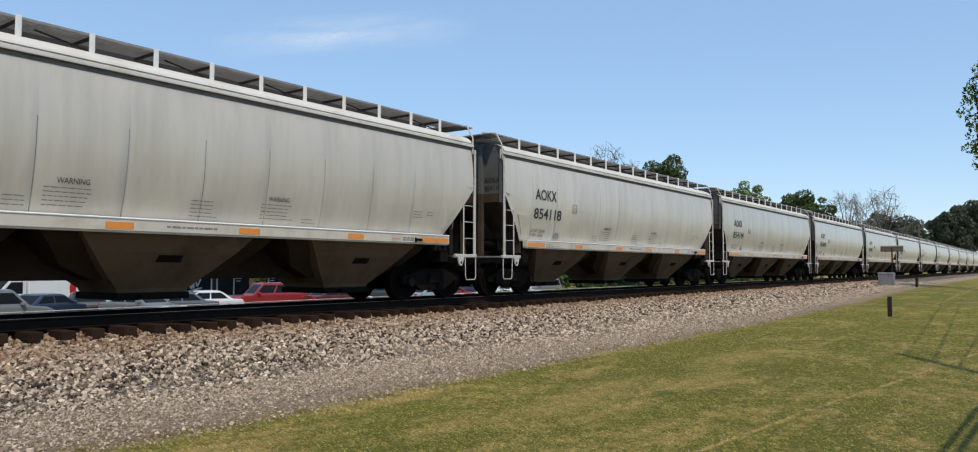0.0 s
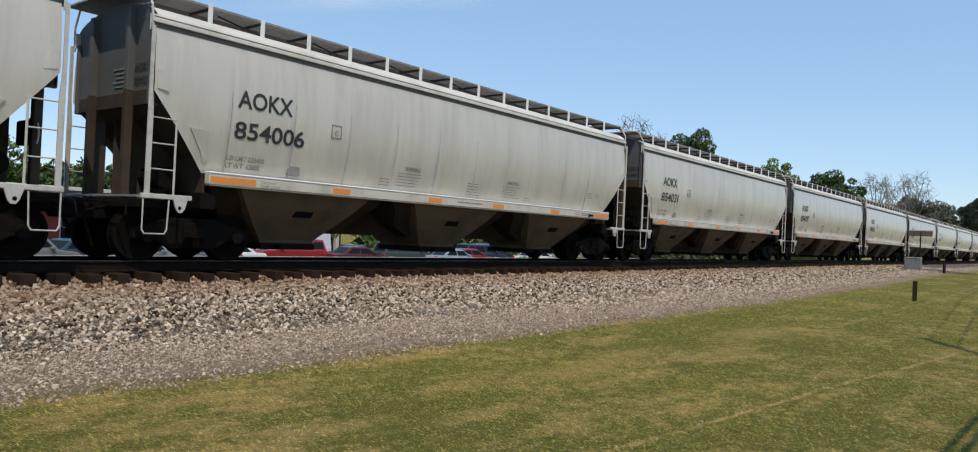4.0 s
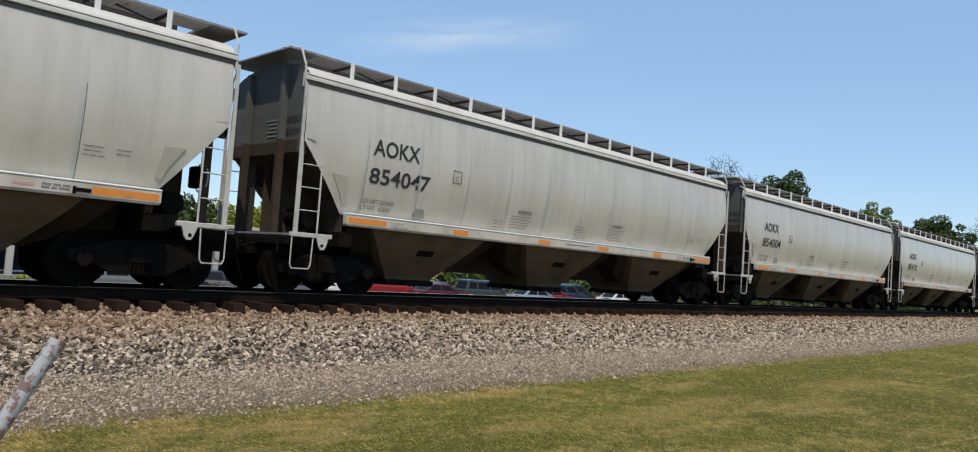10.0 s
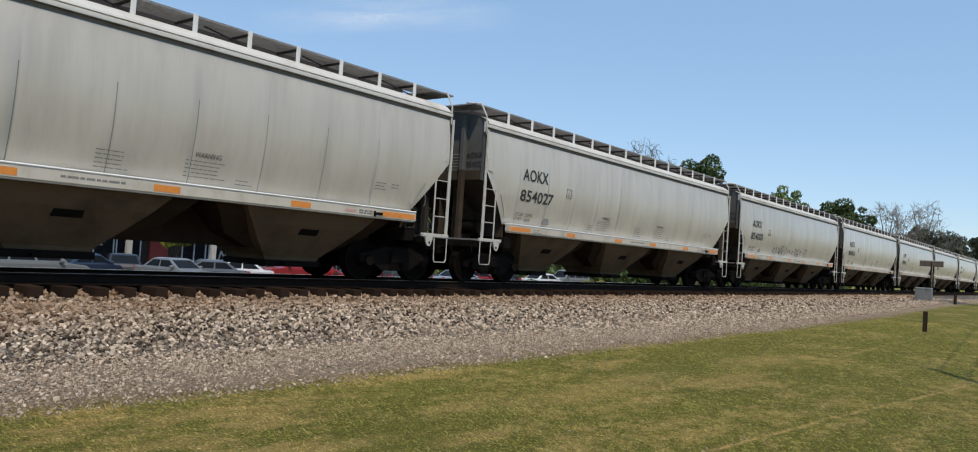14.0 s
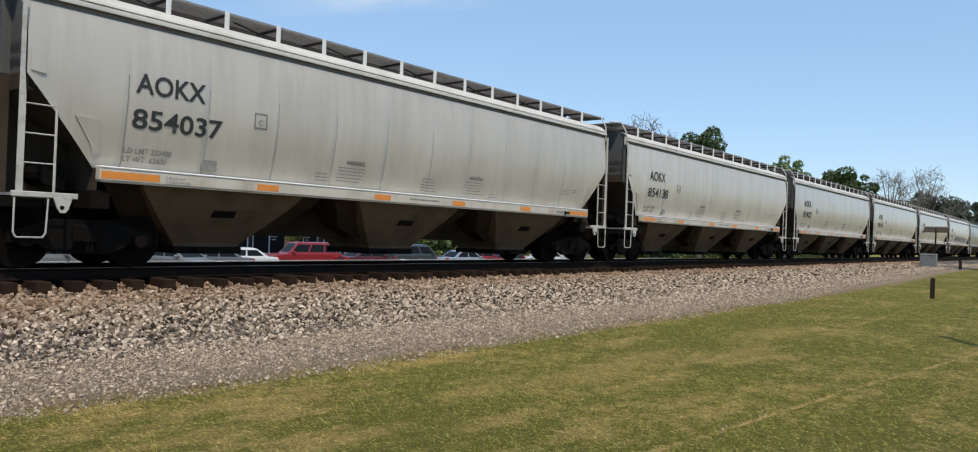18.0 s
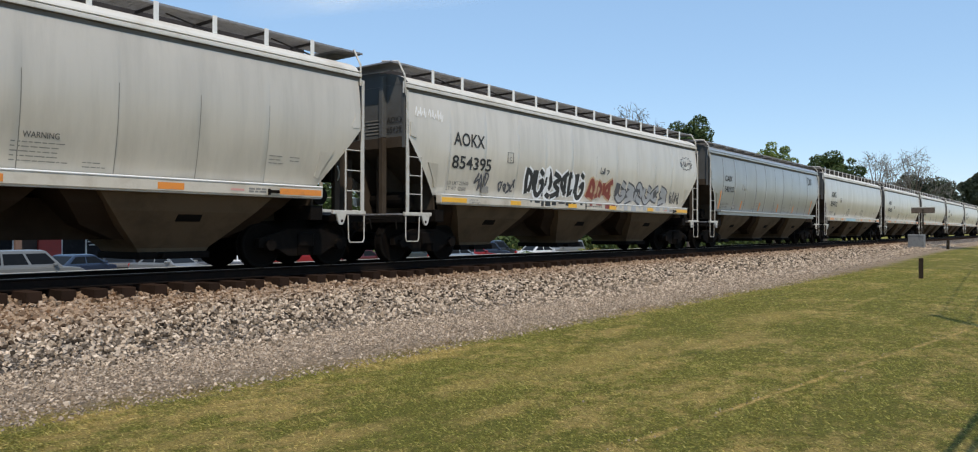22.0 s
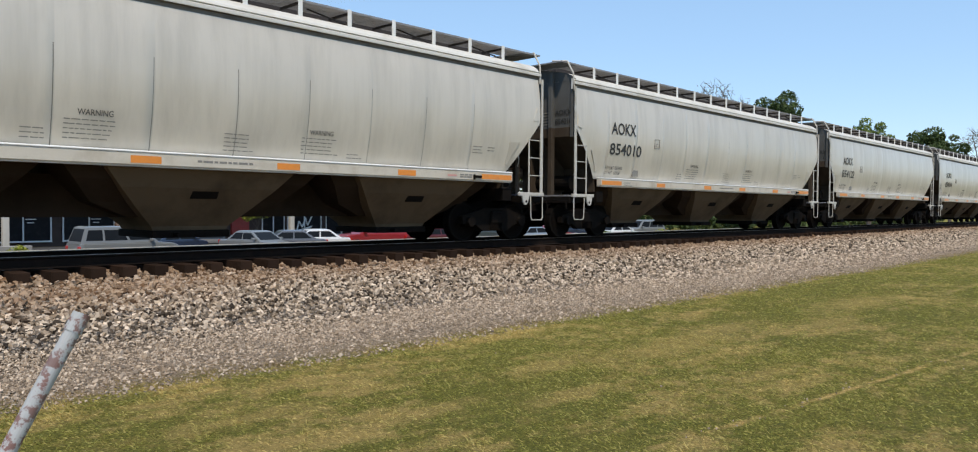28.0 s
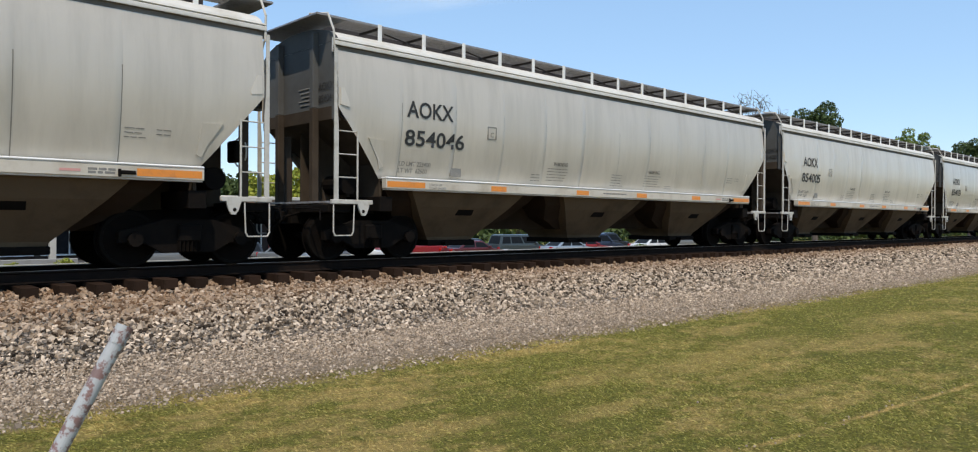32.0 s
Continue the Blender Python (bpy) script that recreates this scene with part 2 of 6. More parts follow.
def loft(bm, rings, close=True, caps=True):
    vs = [[bm.verts.new(p) for p in ring] for ring in rings]
    n = len(vs[0])
    for a, b in zip(vs, vs[1:]):
        for i in range(n if close else n - 1):
            bm.faces.new((a[i], a[(i + 1) % n], b[(i + 1) % n], b[i]))
    if caps and close:
        bm.faces.new(list(reversed(vs[0])))
        bm.faces.new(vs[-1])
    bmesh.ops.recalc_face_normals(bm, faces=bm.faces[:])
    return bm


def B():
    return bmesh.new()


LETTERS = {}


def prepare(wanted):
    """Meshes of flat letters in the x-z plane, lower left corner at the origin, facing -y: (text, size, squeeze)."""
    obs = []
    for text, size, squeeze in wanted:
        cu = bpy.data.curves.new("letters", "FONT")
        cu.body, cu.size, cu.extrude, cu.resolution_u, cu.offset = text, size / 0.73, 0.0, 3, (0.022 if size > 0.2 else 0.016) * size
        obs.append(new("letters", cu))
    graph = bpy.context.evaluated_depsgraph_get()
    for ob, key in zip(obs, wanted):
        me = bpy.data.meshes.new_from_object(ob.evaluated_get(graph))
        me.transform(Matrix.Diagonal((key[2], 1, 1, 1)))
        me.transform(pose(0, 0, 0, 90))
        LETTERS[key] = me
    for ob in obs:
        cu = ob.data
        bpy.data.objects.remove(ob)
        bpy.data.curves.remove(cu)


def lettering(text, size, squeeze=1.0):
    return LETTERS[(text, size, squeeze)].copy()


def written(name, text, size, x, z, parent, material, squeeze=1.0, seed=11.0):
    """Lettering on the side of a wagon."""
    me = hug(lettering(text, size, squeeze), x, z, seed)
    me.name = name
    me.materials.append(material)
    ob = new(name, me)
    ob.parent = parent
    ob.matrix_basis = pose(x, 0, z)
    return ob


# ---- the hopper wagons ----
NUMBERS = {-1: "854103", 0: "854118", 1: "854144", 2: "854048", 3: "854009", 4: "854006", 5: "854031", 6: "854097", 7: "854023", 8: "854121",
           9: "854066", 10: "854129", 11: "854047", 12: "854004", 13: "854142", 14: "854140", 15: "854133", 16: "854027", 17: "854000",
           18: "854016", 19: "854112", 20: "854037", 21: "854138", 22: "854021", 23: "854120", 24: "854088", 25: "854395", 26: "540103",
           27: "854072", 28: "854025", 29: "854101", 30: "854137", 31: "854038", 32: "854010", 33: "854122", 34: "854014", 35: "854042",
           36: "854046", 37: "854005", 38: "854033", 39: "854135"}
FIRST, LAST = -1, 40



def number_of(k):
    return NUMBERS.get(k, str(854050 + 7 * (k + 3) % 90))


prepare([("AOKX", 0.34, 0.92), ("CAIX", 0.26, 1.05), ("540103", 0.26, 1.05), ("LD LMT 223400", 0.095, 0.95), ("LT WT  62600", 0.095, 0.95), ("LD LMT 225500", 0.095, 0.95), ("LT WT  60500", 0.095, 0.95), ("C", 0.11, 1.0),
         ("WARNING", 0.095, 0.82), ("2 INCH HF", 0.055, 1.0), ("COMP SHOES", 0.055, 1.0)] + sorted({(number_of(k), size, wide) for k in range(FIRST, LAST + 1) if k != 26 for size, wide in ((0.33, 1.21), (0.15, 0.95))}) + [("AOKX", 0.15, 0.95)])

LENGTH, EAVE, SILL, KNEE = 16.90, 4.04, 1.64, 2.95
SILL0, SILL1 = 1.08, 15.82


def bulge(z):
    """Half the width of the body at the height z: widest above the middle, tucked in towards the sill."""
    return 1.555 - (0.235 * ((3.1 - z) / 1.46) ** 2 if z < 3.1 else 0.095 * (z - 3.1) ** 2)


def low_edge(x):
    d = min(x, LENGTH - x)
    return KNEE - (KNEE - SILL) * min(1, d / SILL0)


SEAMS = [1.5 + i * 1.45 for i in range(10)]


def side_y(x, z, seed, side=-1):
    """How far the dented side sheet stands out at (x, z)."""
    z0 = low_edge(x)
    e = min(1, min(x, LENGTH - x) / 0.3) * max(0.0, min(1, (EAVE - z) / 0.25, (z - z0) / 0.2 + 0.1))
    d = 0.026 * noise.noise((x * 0.75 + seed, z * 0.55, side * 9.0)) + 0.009 * noise.noise((x * 2.0, z * 1.2 + seed, side * 5.0))
    if seed != 3.0 and x > SEAMS[0]:
        # each sheet laps over the next one and buckles there, most of all low down
        i = int((x - SEAMS[0]) / 1.45)
        u = (x - SEAMS[0]) / 1.45 - i
        deep = max(0.06, 0.5 + 0.9 * noise.noise((i * 3.7, seed, 2.0)))
        fall = 0.25 + 0.75 * max(0.0, min(1, (3.55 - z) / 0.9)) * (0.75 + 0.5 * noise.noise((i * 5.1, z * 1.3, seed)))
        d -= 0.038 * deep * fall * (1 - u) ** 2.5
    return bulge(z) + d * e


def body_mesh(seed, ribs):
    """Both side sheets; the upright weld seams stand a little proud of them."""
    bm = B()
    w, proud = (0.010, 0.002) if ribs else (0.009, 0.0)
    xs = {round(i * 0.155, 3): 0.0 for i in range(int(LENGTH / 0.155) + 1)}
    xs.update({LENGTH: 0.0, SILL0: 0.0, SILL1: 0.0})
    for x in SEAMS:
        xs = {q: p for q, p in xs.items() if abs(q - x) > 0.02 or q in (SILL0, SILL1)}
        if ribs:
            xs.update({x - w - 0.002: 0.0, x - w: proud, x + w: proud, x + w + 0.002: 0.0})
        else:
            xs.update({x - 0.002: 0.0, x + 0.016: 0.0, x + 0.05: 0.0})
    cols = sorted(xs)
    rows = 14
    for side in (-1, 1):
        grid = []
        for x in cols:
            z0 = low_edge(x)
            zs = [z0 + (EAVE - z0) * j / rows for j in range(rows + 1)]
            grid.append([bm.verts.new((x, side * (side_y(x, z, seed, side) + xs[x]), z)) for z in zs])
        for i, (a, b) in enumerate(zip(grid, grid[1:])):
            for j in range(rows):
                q = (a[j], b[j], b[j + 1], a[j + 1])
                f = bm.faces.new(q if side < 0 else q[::-1])
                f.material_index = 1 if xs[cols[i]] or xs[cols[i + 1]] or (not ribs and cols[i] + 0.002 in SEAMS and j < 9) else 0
    return bm


def hug(me, x, z, seed, lift=0.011):
    """Lays a flat mesh, whose origin comes to (x, z), on the side sheet."""
    for v in me.vertices:
        v.co.y = -side_y(x + v.co.x, z + v.co.z, seed) - lift
    return me


def make_hopper(style):
    """A covered hopper wagon with three bays; x along the track, the rail top is z = 0."""
    blue = style == "ribbed"
    skin = M["wagon_blue"] if blue else M["wagon"]
    car = thing("hopper_car", "", "train car", "hopper cars of the freight train")
    seed = 3.0 if blue else 11.0
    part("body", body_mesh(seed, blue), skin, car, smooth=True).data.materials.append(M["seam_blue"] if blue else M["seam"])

    # end walls: an upright upper sheet and a slope sheet that runs down and in to the first bay
    for flip in (0, 1):
        X = (lambda x: LENGTH - x) if flip else (lambda x: x)
        bm = B()
        rows = []
        for z in (2.75, 2.88, 3.0, 3.2, 3.5, 3.8, EAVE, EAVE + 0.20):
            w = bulge(min(z, EAVE)) - 0.01
            rows.append([(X(0.03), y * w, z) for y in (-1, -0.5, 0, 0.5, 1)])
        loft(bm, rows, close=False)
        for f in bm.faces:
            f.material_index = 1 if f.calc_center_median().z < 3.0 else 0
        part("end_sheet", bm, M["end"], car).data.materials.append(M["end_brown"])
        bm = B()
        rows = []
        for i in range(9):
            u = i / 8
            x, z = 0.03 + 2.44 * u, 2.76 - 1.86 * u
            w = (bulge(z) - 0.02) if z > 1.6 else bulge(1.6) - 0.02 - (1.6 - z) * 0.55
            rows.append([(X(x), y * w, z + (0.06 if abs(y) == 1 else 0)) for y in (-1, -0.5, 0, 0.5, 1)])
        loft(bm, rows, close=False)
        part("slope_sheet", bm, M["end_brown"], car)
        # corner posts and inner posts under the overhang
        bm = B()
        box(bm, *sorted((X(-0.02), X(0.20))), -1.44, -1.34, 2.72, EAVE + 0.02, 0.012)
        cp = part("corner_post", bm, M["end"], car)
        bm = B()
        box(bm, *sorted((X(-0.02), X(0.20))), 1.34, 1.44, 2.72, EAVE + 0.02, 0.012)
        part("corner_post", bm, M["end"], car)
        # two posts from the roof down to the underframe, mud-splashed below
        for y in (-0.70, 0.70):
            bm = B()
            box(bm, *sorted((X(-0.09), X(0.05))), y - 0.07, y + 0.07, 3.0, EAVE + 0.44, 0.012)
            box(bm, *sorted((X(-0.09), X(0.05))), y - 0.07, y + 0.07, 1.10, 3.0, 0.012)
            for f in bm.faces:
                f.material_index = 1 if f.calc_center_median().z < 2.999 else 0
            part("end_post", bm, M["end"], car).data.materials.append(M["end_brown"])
        # a dark sheet behind the far post of the leading end
        if not flip:
            part("end_panel", box(B(), 0.27, 0.30, 0.74, 1.42, 1.12, 2.80), M["end_brown"], car)
        # underframe stub, striker and coupler
        bm = B()
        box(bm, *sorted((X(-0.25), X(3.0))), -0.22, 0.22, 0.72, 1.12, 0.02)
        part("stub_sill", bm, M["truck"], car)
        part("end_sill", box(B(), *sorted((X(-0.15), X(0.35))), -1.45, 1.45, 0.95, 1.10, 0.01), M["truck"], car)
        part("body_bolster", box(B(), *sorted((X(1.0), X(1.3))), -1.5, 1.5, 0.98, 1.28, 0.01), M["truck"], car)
        # upright web between the stub sill and the slope sheet
        for y in (-0.27, 0.24):
            bm = B()
            prism(bm, [(X(0.22), 1.05), (X(0.22), 2.66), (X(2.36), 0.98), (X(2.36), 0.90)], y, y + 0.03)
            part("sill_web", bm, M["end_brown"], car)
        part("bolster_web", box(B(), *sorted((X(1.10), X(1.16))), -1.32, 1.32, 1.0, 1.94), M["end_brown"], car)
        bm = B()
        tube(bm, (X(0.62), -0.95, 1.52), (X(0.62), 0.5, 1.52), 0.20, 14)
        part("air_reservoir", bm, M["truck"], car)
        bm = B()
        pts = [(-0.62, -0.1, 1.0), (-0.42, -0.35, 1.04), (-0.34, -1.1, 1.03), (-0.34, -1.48, 1.0), (-0.36, -1.52, 0.80)]
        for p, q in zip(pts, pts[1:]):
            tube(bm, (X(p[0]), p[1], p[2]), (X(q[0]), q[1], q[2]), 0.016, 6)
        part("uncoupling_lever", bm, M["truck"], car)
        bm = B()
        pts = [(-0.2, -0.45, 0.95), (-0.5, -0.42, 0.86), (-0.72, -0.36, 0.62), (-0.74, -0.3, 0.40)]
        for p, q in zip(pts, pts[1:]):
            tube(bm, (X(p[0]), p[1], p[2]), (X(q[0]), q[1], q[2]), 0.028, 8)
        part("brake_hose", bm, M["wheel"], car)
        # lines of small stencilling on the end sheet, too small to read
        if not flip:
            bm = B()
            for i, z in enumerate((3.42, 3.34, 3.26, 3.18, 3.10)):
                box(bm, 0.016, 0.03, -0.56, -0.02 - 0.06 * (i % 3), z, z + 0.028)
            tagged(part("end_stencil", bm, M["ink_grey"], car), kind="stuff")
        bm = B()
        box(bm, *sorted((X(-0.60), X(-0.2))), -0.09, 0.09, 0.80, 0.98, 0.02)
        box(bm, *sorted((X(-0.80), X(-0.55))), -0.17, 0.13, 0.72, 1.02, 0.04)
        part("coupler", bm, M["truck"], car)
        # cross platform between the posts
        bm = B()
        box(bm, *sorted((X(-0.12), X(0.16))), -1.35, 1.35, 1.13, 1.17)
        part("crossover_platform", bm, M["grating"], car)
        # ladders: two stiles, rungs, a bent step below the sill, on both sides
        for side in (-1, 1):
            y = side * 1.56
            lad = B()
            loft(lad, [[(X(-0.09), y - 0.014, z), (X(0.0 if z < 2.95 else -0.03), y - 0.014, z), (X(0.0 if z < 2.95 else -0.03), y + 0.014, z), (X(-0.09), y + 0.014, z)] for z in (1.12, 2.6, 3.0, 4.05)])
            if side > 0:
                tube(lad, (X(0.43), y, 1.12), (X(0.43), y, 2.52), 0.020, 6)
            for z in (1.62, 2.06, 2.50) if side > 0 else ():
                tube(lad, (X(-0.04), y, z), (X(0.46), y, z), 0.013, 6)
            ladder = part("ladder", lad, M["steel_light"], car)
            if side < 0:
                part("stile", tube(B(), (X(0.43), y, 1.12), (X(0.43), y, 2.52), 0.020, 6), M["steel_light"], ladder)
            for z in (1.62, 2.06, 2.50) if side < 0 else ():
                bm = B()
                tube(bm, (X(-0.06), y - side * 0.012, z), (X(0.43), y - side * 0.012, z), 0.013, 6)
                part("rung", bm, M["steel_light"], ladder)
            bm = B()
            pts = [(-0.10, 1.10), (-0.10, 0.58), (-0.06, 0.51), (0.30, 0.51), (0.34, 0.58), (0.36, 1.10)]
            for p, q in zip(pts, pts[1:]):
                tube(bm, (X(p[0]), y, p[1]), (X(q[0]), y, q[1]), 0.014, 6)
            part("stirrup_step", bm, M["steel_light"], car)
            bm = B()
            a, b = sorted((X(-0.14), X(0.78)))
            box(bm, a, b, *sorted((side * 1.50, side * 1.58)), 1.11, 1.195, 0.01)
            lug = [(X(0.42), 1.13), (X(0.70), 1.13), (X(0.645), 0.95), (X(0.60), 0.89), (X(0.53), 0.89), (X(0.485), 0.95)]
            prism(bm, lug, side * 1.545, side * 1.585)
            tread = part("side_step", bm, M["steel_light"], car)
            bm = B()
            tube(bm, (X(0.55), side * 1.5, 0.97), (X(0.55), side * 1.589, 0.97), 0.035, 8)
            part("jacking_eye", bm, M["truck"], tread)
            # gusset plates at the knee and by the sill
            bm = B()
            prism(bm, [(X(0.05), 3.32), (X(0.13), 3.32), (X(0.26), 3.02), (X(0.24), 2.97), (X(0.05), 3.0)], side * 1.52, side * 1.568)
            part("gusset", bm, skin, car)
            bm = B()
            prism(bm, [(X(0.72), 2.42), (X(1.08), 2.40), (X(1.14), 1.88), (X(1.04), 1.84), (X(0.98), 2.02)], side * 1.45, side * 1.535)
            for v in bm.verts:
                v.co.y = side * (bulge(v.co.z) + (0.014 if abs(v.co.y) > 1.5 else -0.06))
            part("tie_down_plate", bm, skin, car)

    # roof: top chords, curved sheets and the round hatch trough
    for side in (-1, 1):
        bm = B()
        w = bulge(EAVE)
        # a recess, an overhanging lip, a groove and the edge of the roof sheet
        prof = [(-0.06, -0.04), (-0.012, -0.04), (-0.012, 0.075), (0.050, 0.085), (0.054, 0.100), (0.054, 0.150), (0.046, 0.160), (-0.004, 0.166), (-0.004, 0.186), (0.040, 0.190), (0.036, 0.205), (-0.06, 0.24)]
        prism(bm, [(side * (w + a), EAVE + c) for a, c in prof], -0.06, LENGTH + 0.06, "x")
        # the recess faces take the colour with the lip's shade painted in
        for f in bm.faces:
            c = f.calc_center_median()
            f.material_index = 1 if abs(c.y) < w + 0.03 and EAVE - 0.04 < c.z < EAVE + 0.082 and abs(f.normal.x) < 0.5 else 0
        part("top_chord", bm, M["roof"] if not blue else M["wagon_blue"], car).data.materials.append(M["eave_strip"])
    bm = B()
    half = [(w + 0.030, 0.200), (w + 0.020, 0.235), (w - 0.03, 0.285), (w - 0.12, 0.345), (w - 0.28, 0.41), (w - 0.50, 0.47), (w - 0.80, 0.525), (0.34, 0.57)]
    ring = [(y, EAVE + z) for y, z in half] + [(-y, EAVE + z) for y, z in reversed(half)]
    loft(bm, [[(x, y, z) for y, z in ring] for x in (0.02, 2, 6, 10, 14, LENGTH - 0.02)], close=False)
    part("roof", bm, M["roof"] if not blue else M["wagon_blue"], car, smooth=True)
    for x in (0.025, LENGTH - 0.025):
        bm = B()
        f = bm.faces.new([bm.verts.new((x, y, z)) for y, z in ring])
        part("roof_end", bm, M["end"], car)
    bm = B()
    ring = [(-0.36, EAVE + 0.54), (-0.36, EAVE + 0.74), (-0.28, EAVE + 0.80), (0.28, EAVE + 0.80), (0.36, EAVE + 0.74), (0.36, EAVE + 0.54)]
    loft(bm, [[(x, y, z) for y, z in ring] for x in (0.6, LENGTH - 0.6)], close=True)
    part("hatch_cover", bm, M["hatch"], car)

    # running boards of open grating on brackets along both edges of the roof
    top = EAVE + 0.70
    inner, outer = 0.62, 1.26
    if blue:
        top -= 0.10
    for side in (-1, 1):
        bm = B()
        for i in range(16):
            y = side * (inner + (outer - inner) * i / 15)
            box(bm, 0.05, LENGTH - 0.05, y - 0.008, y + 0.008, top - 0.04, top)
        n = int(LENGTH / 0.10)
        for i in range(n):
            x = 0.06 + i * 0.10
            box(bm, x, x + 0.012, *sorted((side * inner, side * outer)), top - 0.035, top - 0.008)
        part("running_board", bm, M["grating"], car)
        for i in range((14 if not blue else 12) if side < 0 else 0):
            x = 1.13 + i * 1.128 if not blue else 1.2 + i * 1.31
            bm = B()
            if blue:
                box(bm, x - 0.05, x + 0.05, *sorted((side * 0.55, side * 1.30)), top - 0.10, top - 0.045)
                box(bm, x - 0.04, x + 0.04, *sorted((side * 1.10, side * 1.16)), EAVE + 0.30, top - 0.05)
                part("bracket", bm, M["grating"], car)
            else:
                box(bm, x - 0.045, x + 0.045, *sorted((side * 1.27, side * 1.295)), top - 0.36, top + 0.01, 0.004)
                box(bm, x - 0.02, x + 0.02, *sorted((side * 0.55, side * 1.27)), top - 0.085, top - 0.042)
                if i % 2:
                    tube(bm, (x + 0.1, side * 1.20, top - 0.30), (x - 0.75, side * 0.9, top - 0.05), 0.018, 5)
                for f in bm.faces:
                    f.material_index = 1 if abs(f.calc_center_median().y) < 1.262 else 0
                part("bracket", bm, M["white"], car).data.materials.append(M["hatch"])
    for flip in (0, 1):
        X = (lambda x: LENGTH - x) if flip else (lambda x: x)
        bm = B()
        for i in range(41):
            y = -1.25 + 2.5 * i / 40
            box(bm, *sorted((X(-0.30), X(0.35))), y - 0.025, y + 0.025, top - 0.04, top)
        for i in range(14):
            x = X(-0.30 + 0.65 * i / 13)
            box(bm, x - 0.01, x + 0.01, -1.27, 1.27, top - 0.035, top - 0.005)
        part("end_running_board", bm, M["grating"], car)
        for side in (-1, 1):
            bm = B()
            pts = [(-0.04, EAVE - 0.1, 1.50), (-0.06, EAVE + 0.36, 1.48), (-0.06, top + 0.02, 1.27), (-0.25, top + 0.04, 0.9)]
            for p, q in zip(pts, pts[1:]):
                tube(bm, (X(p[0]), side * p[2], p[1]), (X(q[0]), side * q[2], q[1]), 0.022, 6)
            part("grab_iron", bm, M["steel_light"], car)

    # side sills with reflective tape
    for side in (-1, 1):
        bm = B()
        if blue:
            box(bm, SILL0 - 0.15, SILL1 + 0.15, *sorted((side * 1.44, side * 1.64)), SILL - 0.04, SILL + 0.03, 0.012)
            box(bm, SILL0 - 0.1, SILL1 + 0.1, *sorted((side * 1.44, side * 1.52)), SILL - 0.16, SILL - 0.04)
        else:
            box(bm, SILL0, SILL1, *sorted((side * 1.44, side * 1.605)), SILL - 0.200, SILL, 0.01)
            box(bm, SILL0 + 0.02, SILL1 - 0.02, *sorted((side * 1.44, side * 1.58)), SILL - 0.225, SILL - 0.200)
        part("side_sill", bm, M["sill"] if not blue else M["wagon_blue"], car)
        if not blue and side < 0:
            part("sill_flange", box(B(), SILL0, SILL1, -1.618, -1.40, SILL - 0.006, SILL + 0.032, 0.013), M["white"], car, "bright white flange")
    tape = [(1.10, 2.06), (3.95, 4.43), (6.92, 7.40), (9.48, 9.95), (12.28, 12.76), (14.76, 15.78)]
    if blue:
        for x, tall in ((1.25, 0.8), (3.95, 0.42), (6.5, 0.42), (9.4, 0.42), (12.1, 0.42), (15.45, 0.8)):
            zs = [SILL + 0.10 + tall * i / 4 for i in range(5)]
            bm = B()
            loft(bm, [[(x, -side_y(x, z, seed) + 0.01, z), (x + 0.10, -side_y(x, z, seed) + 0.01, z), (x + 0.10, -side_y(x, z, seed) - 0.008, z), (x, -side_y(x, z, seed) - 0.008, z)] for z in zs])
            part("reflector", bm, M["orange"], car)
    else:
        for a, b in tape:
            bm = B()
            box(bm, a, b, -1.609, -1.60, SILL - 0.168, SILL - 0.052)
            part("reflector", bm, M["orange"], car)

    # three hopper bays with outlets
    for i, xc in enumerate((3.50, 8.28, 13.06)):
        bm = B()
        half = 2.31
        rings = []
        for z, hx, hy in ((1.62, 1.72, 1.46), (1.38, 1.63, 1.42), (1.10, 1.38, 1.25), (0.78, 1.06, 0.99), (0.44, 0.70, 0.72), (0.36, 0.66, 0.70)):
            rings.append([(xc - hx, -hy, z), (xc + hx, -hy, z), (xc + hx, hy, z), (xc - hx, hy, z)])
        loft(bm, rings)
        bay = part("hopper_bay", bm, M["hopper"], car)
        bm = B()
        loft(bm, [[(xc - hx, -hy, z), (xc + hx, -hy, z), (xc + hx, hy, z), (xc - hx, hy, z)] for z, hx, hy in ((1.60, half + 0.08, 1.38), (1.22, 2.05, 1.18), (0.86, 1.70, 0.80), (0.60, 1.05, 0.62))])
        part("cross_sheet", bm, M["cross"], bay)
        bm = B()
        box(bm, xc - 0.70, xc + 0.70, -0.78, 0.78, 0.24, 0.37, 0.015)
        tube(bm, (xc - 0.3, -0.95, 0.30), (xc - 0.3, 0.95, 0.30), 0.045, 8)
        part("outlet_gate", bm, M["truck"], car)
        bm = B()
        m = Matrix.Translation((xc + 0.05, -1.16, 1.03)) @ pose(0, 0, 0, -56)
        box(bm, -0.26, 0.26, -0.13, 0.13, -0.03, 0.03, 0.025, m)
        part("vibrator_bracket", bm, M["truck"], bay)
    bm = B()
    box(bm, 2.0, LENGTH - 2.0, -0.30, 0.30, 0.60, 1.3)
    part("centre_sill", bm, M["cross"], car)

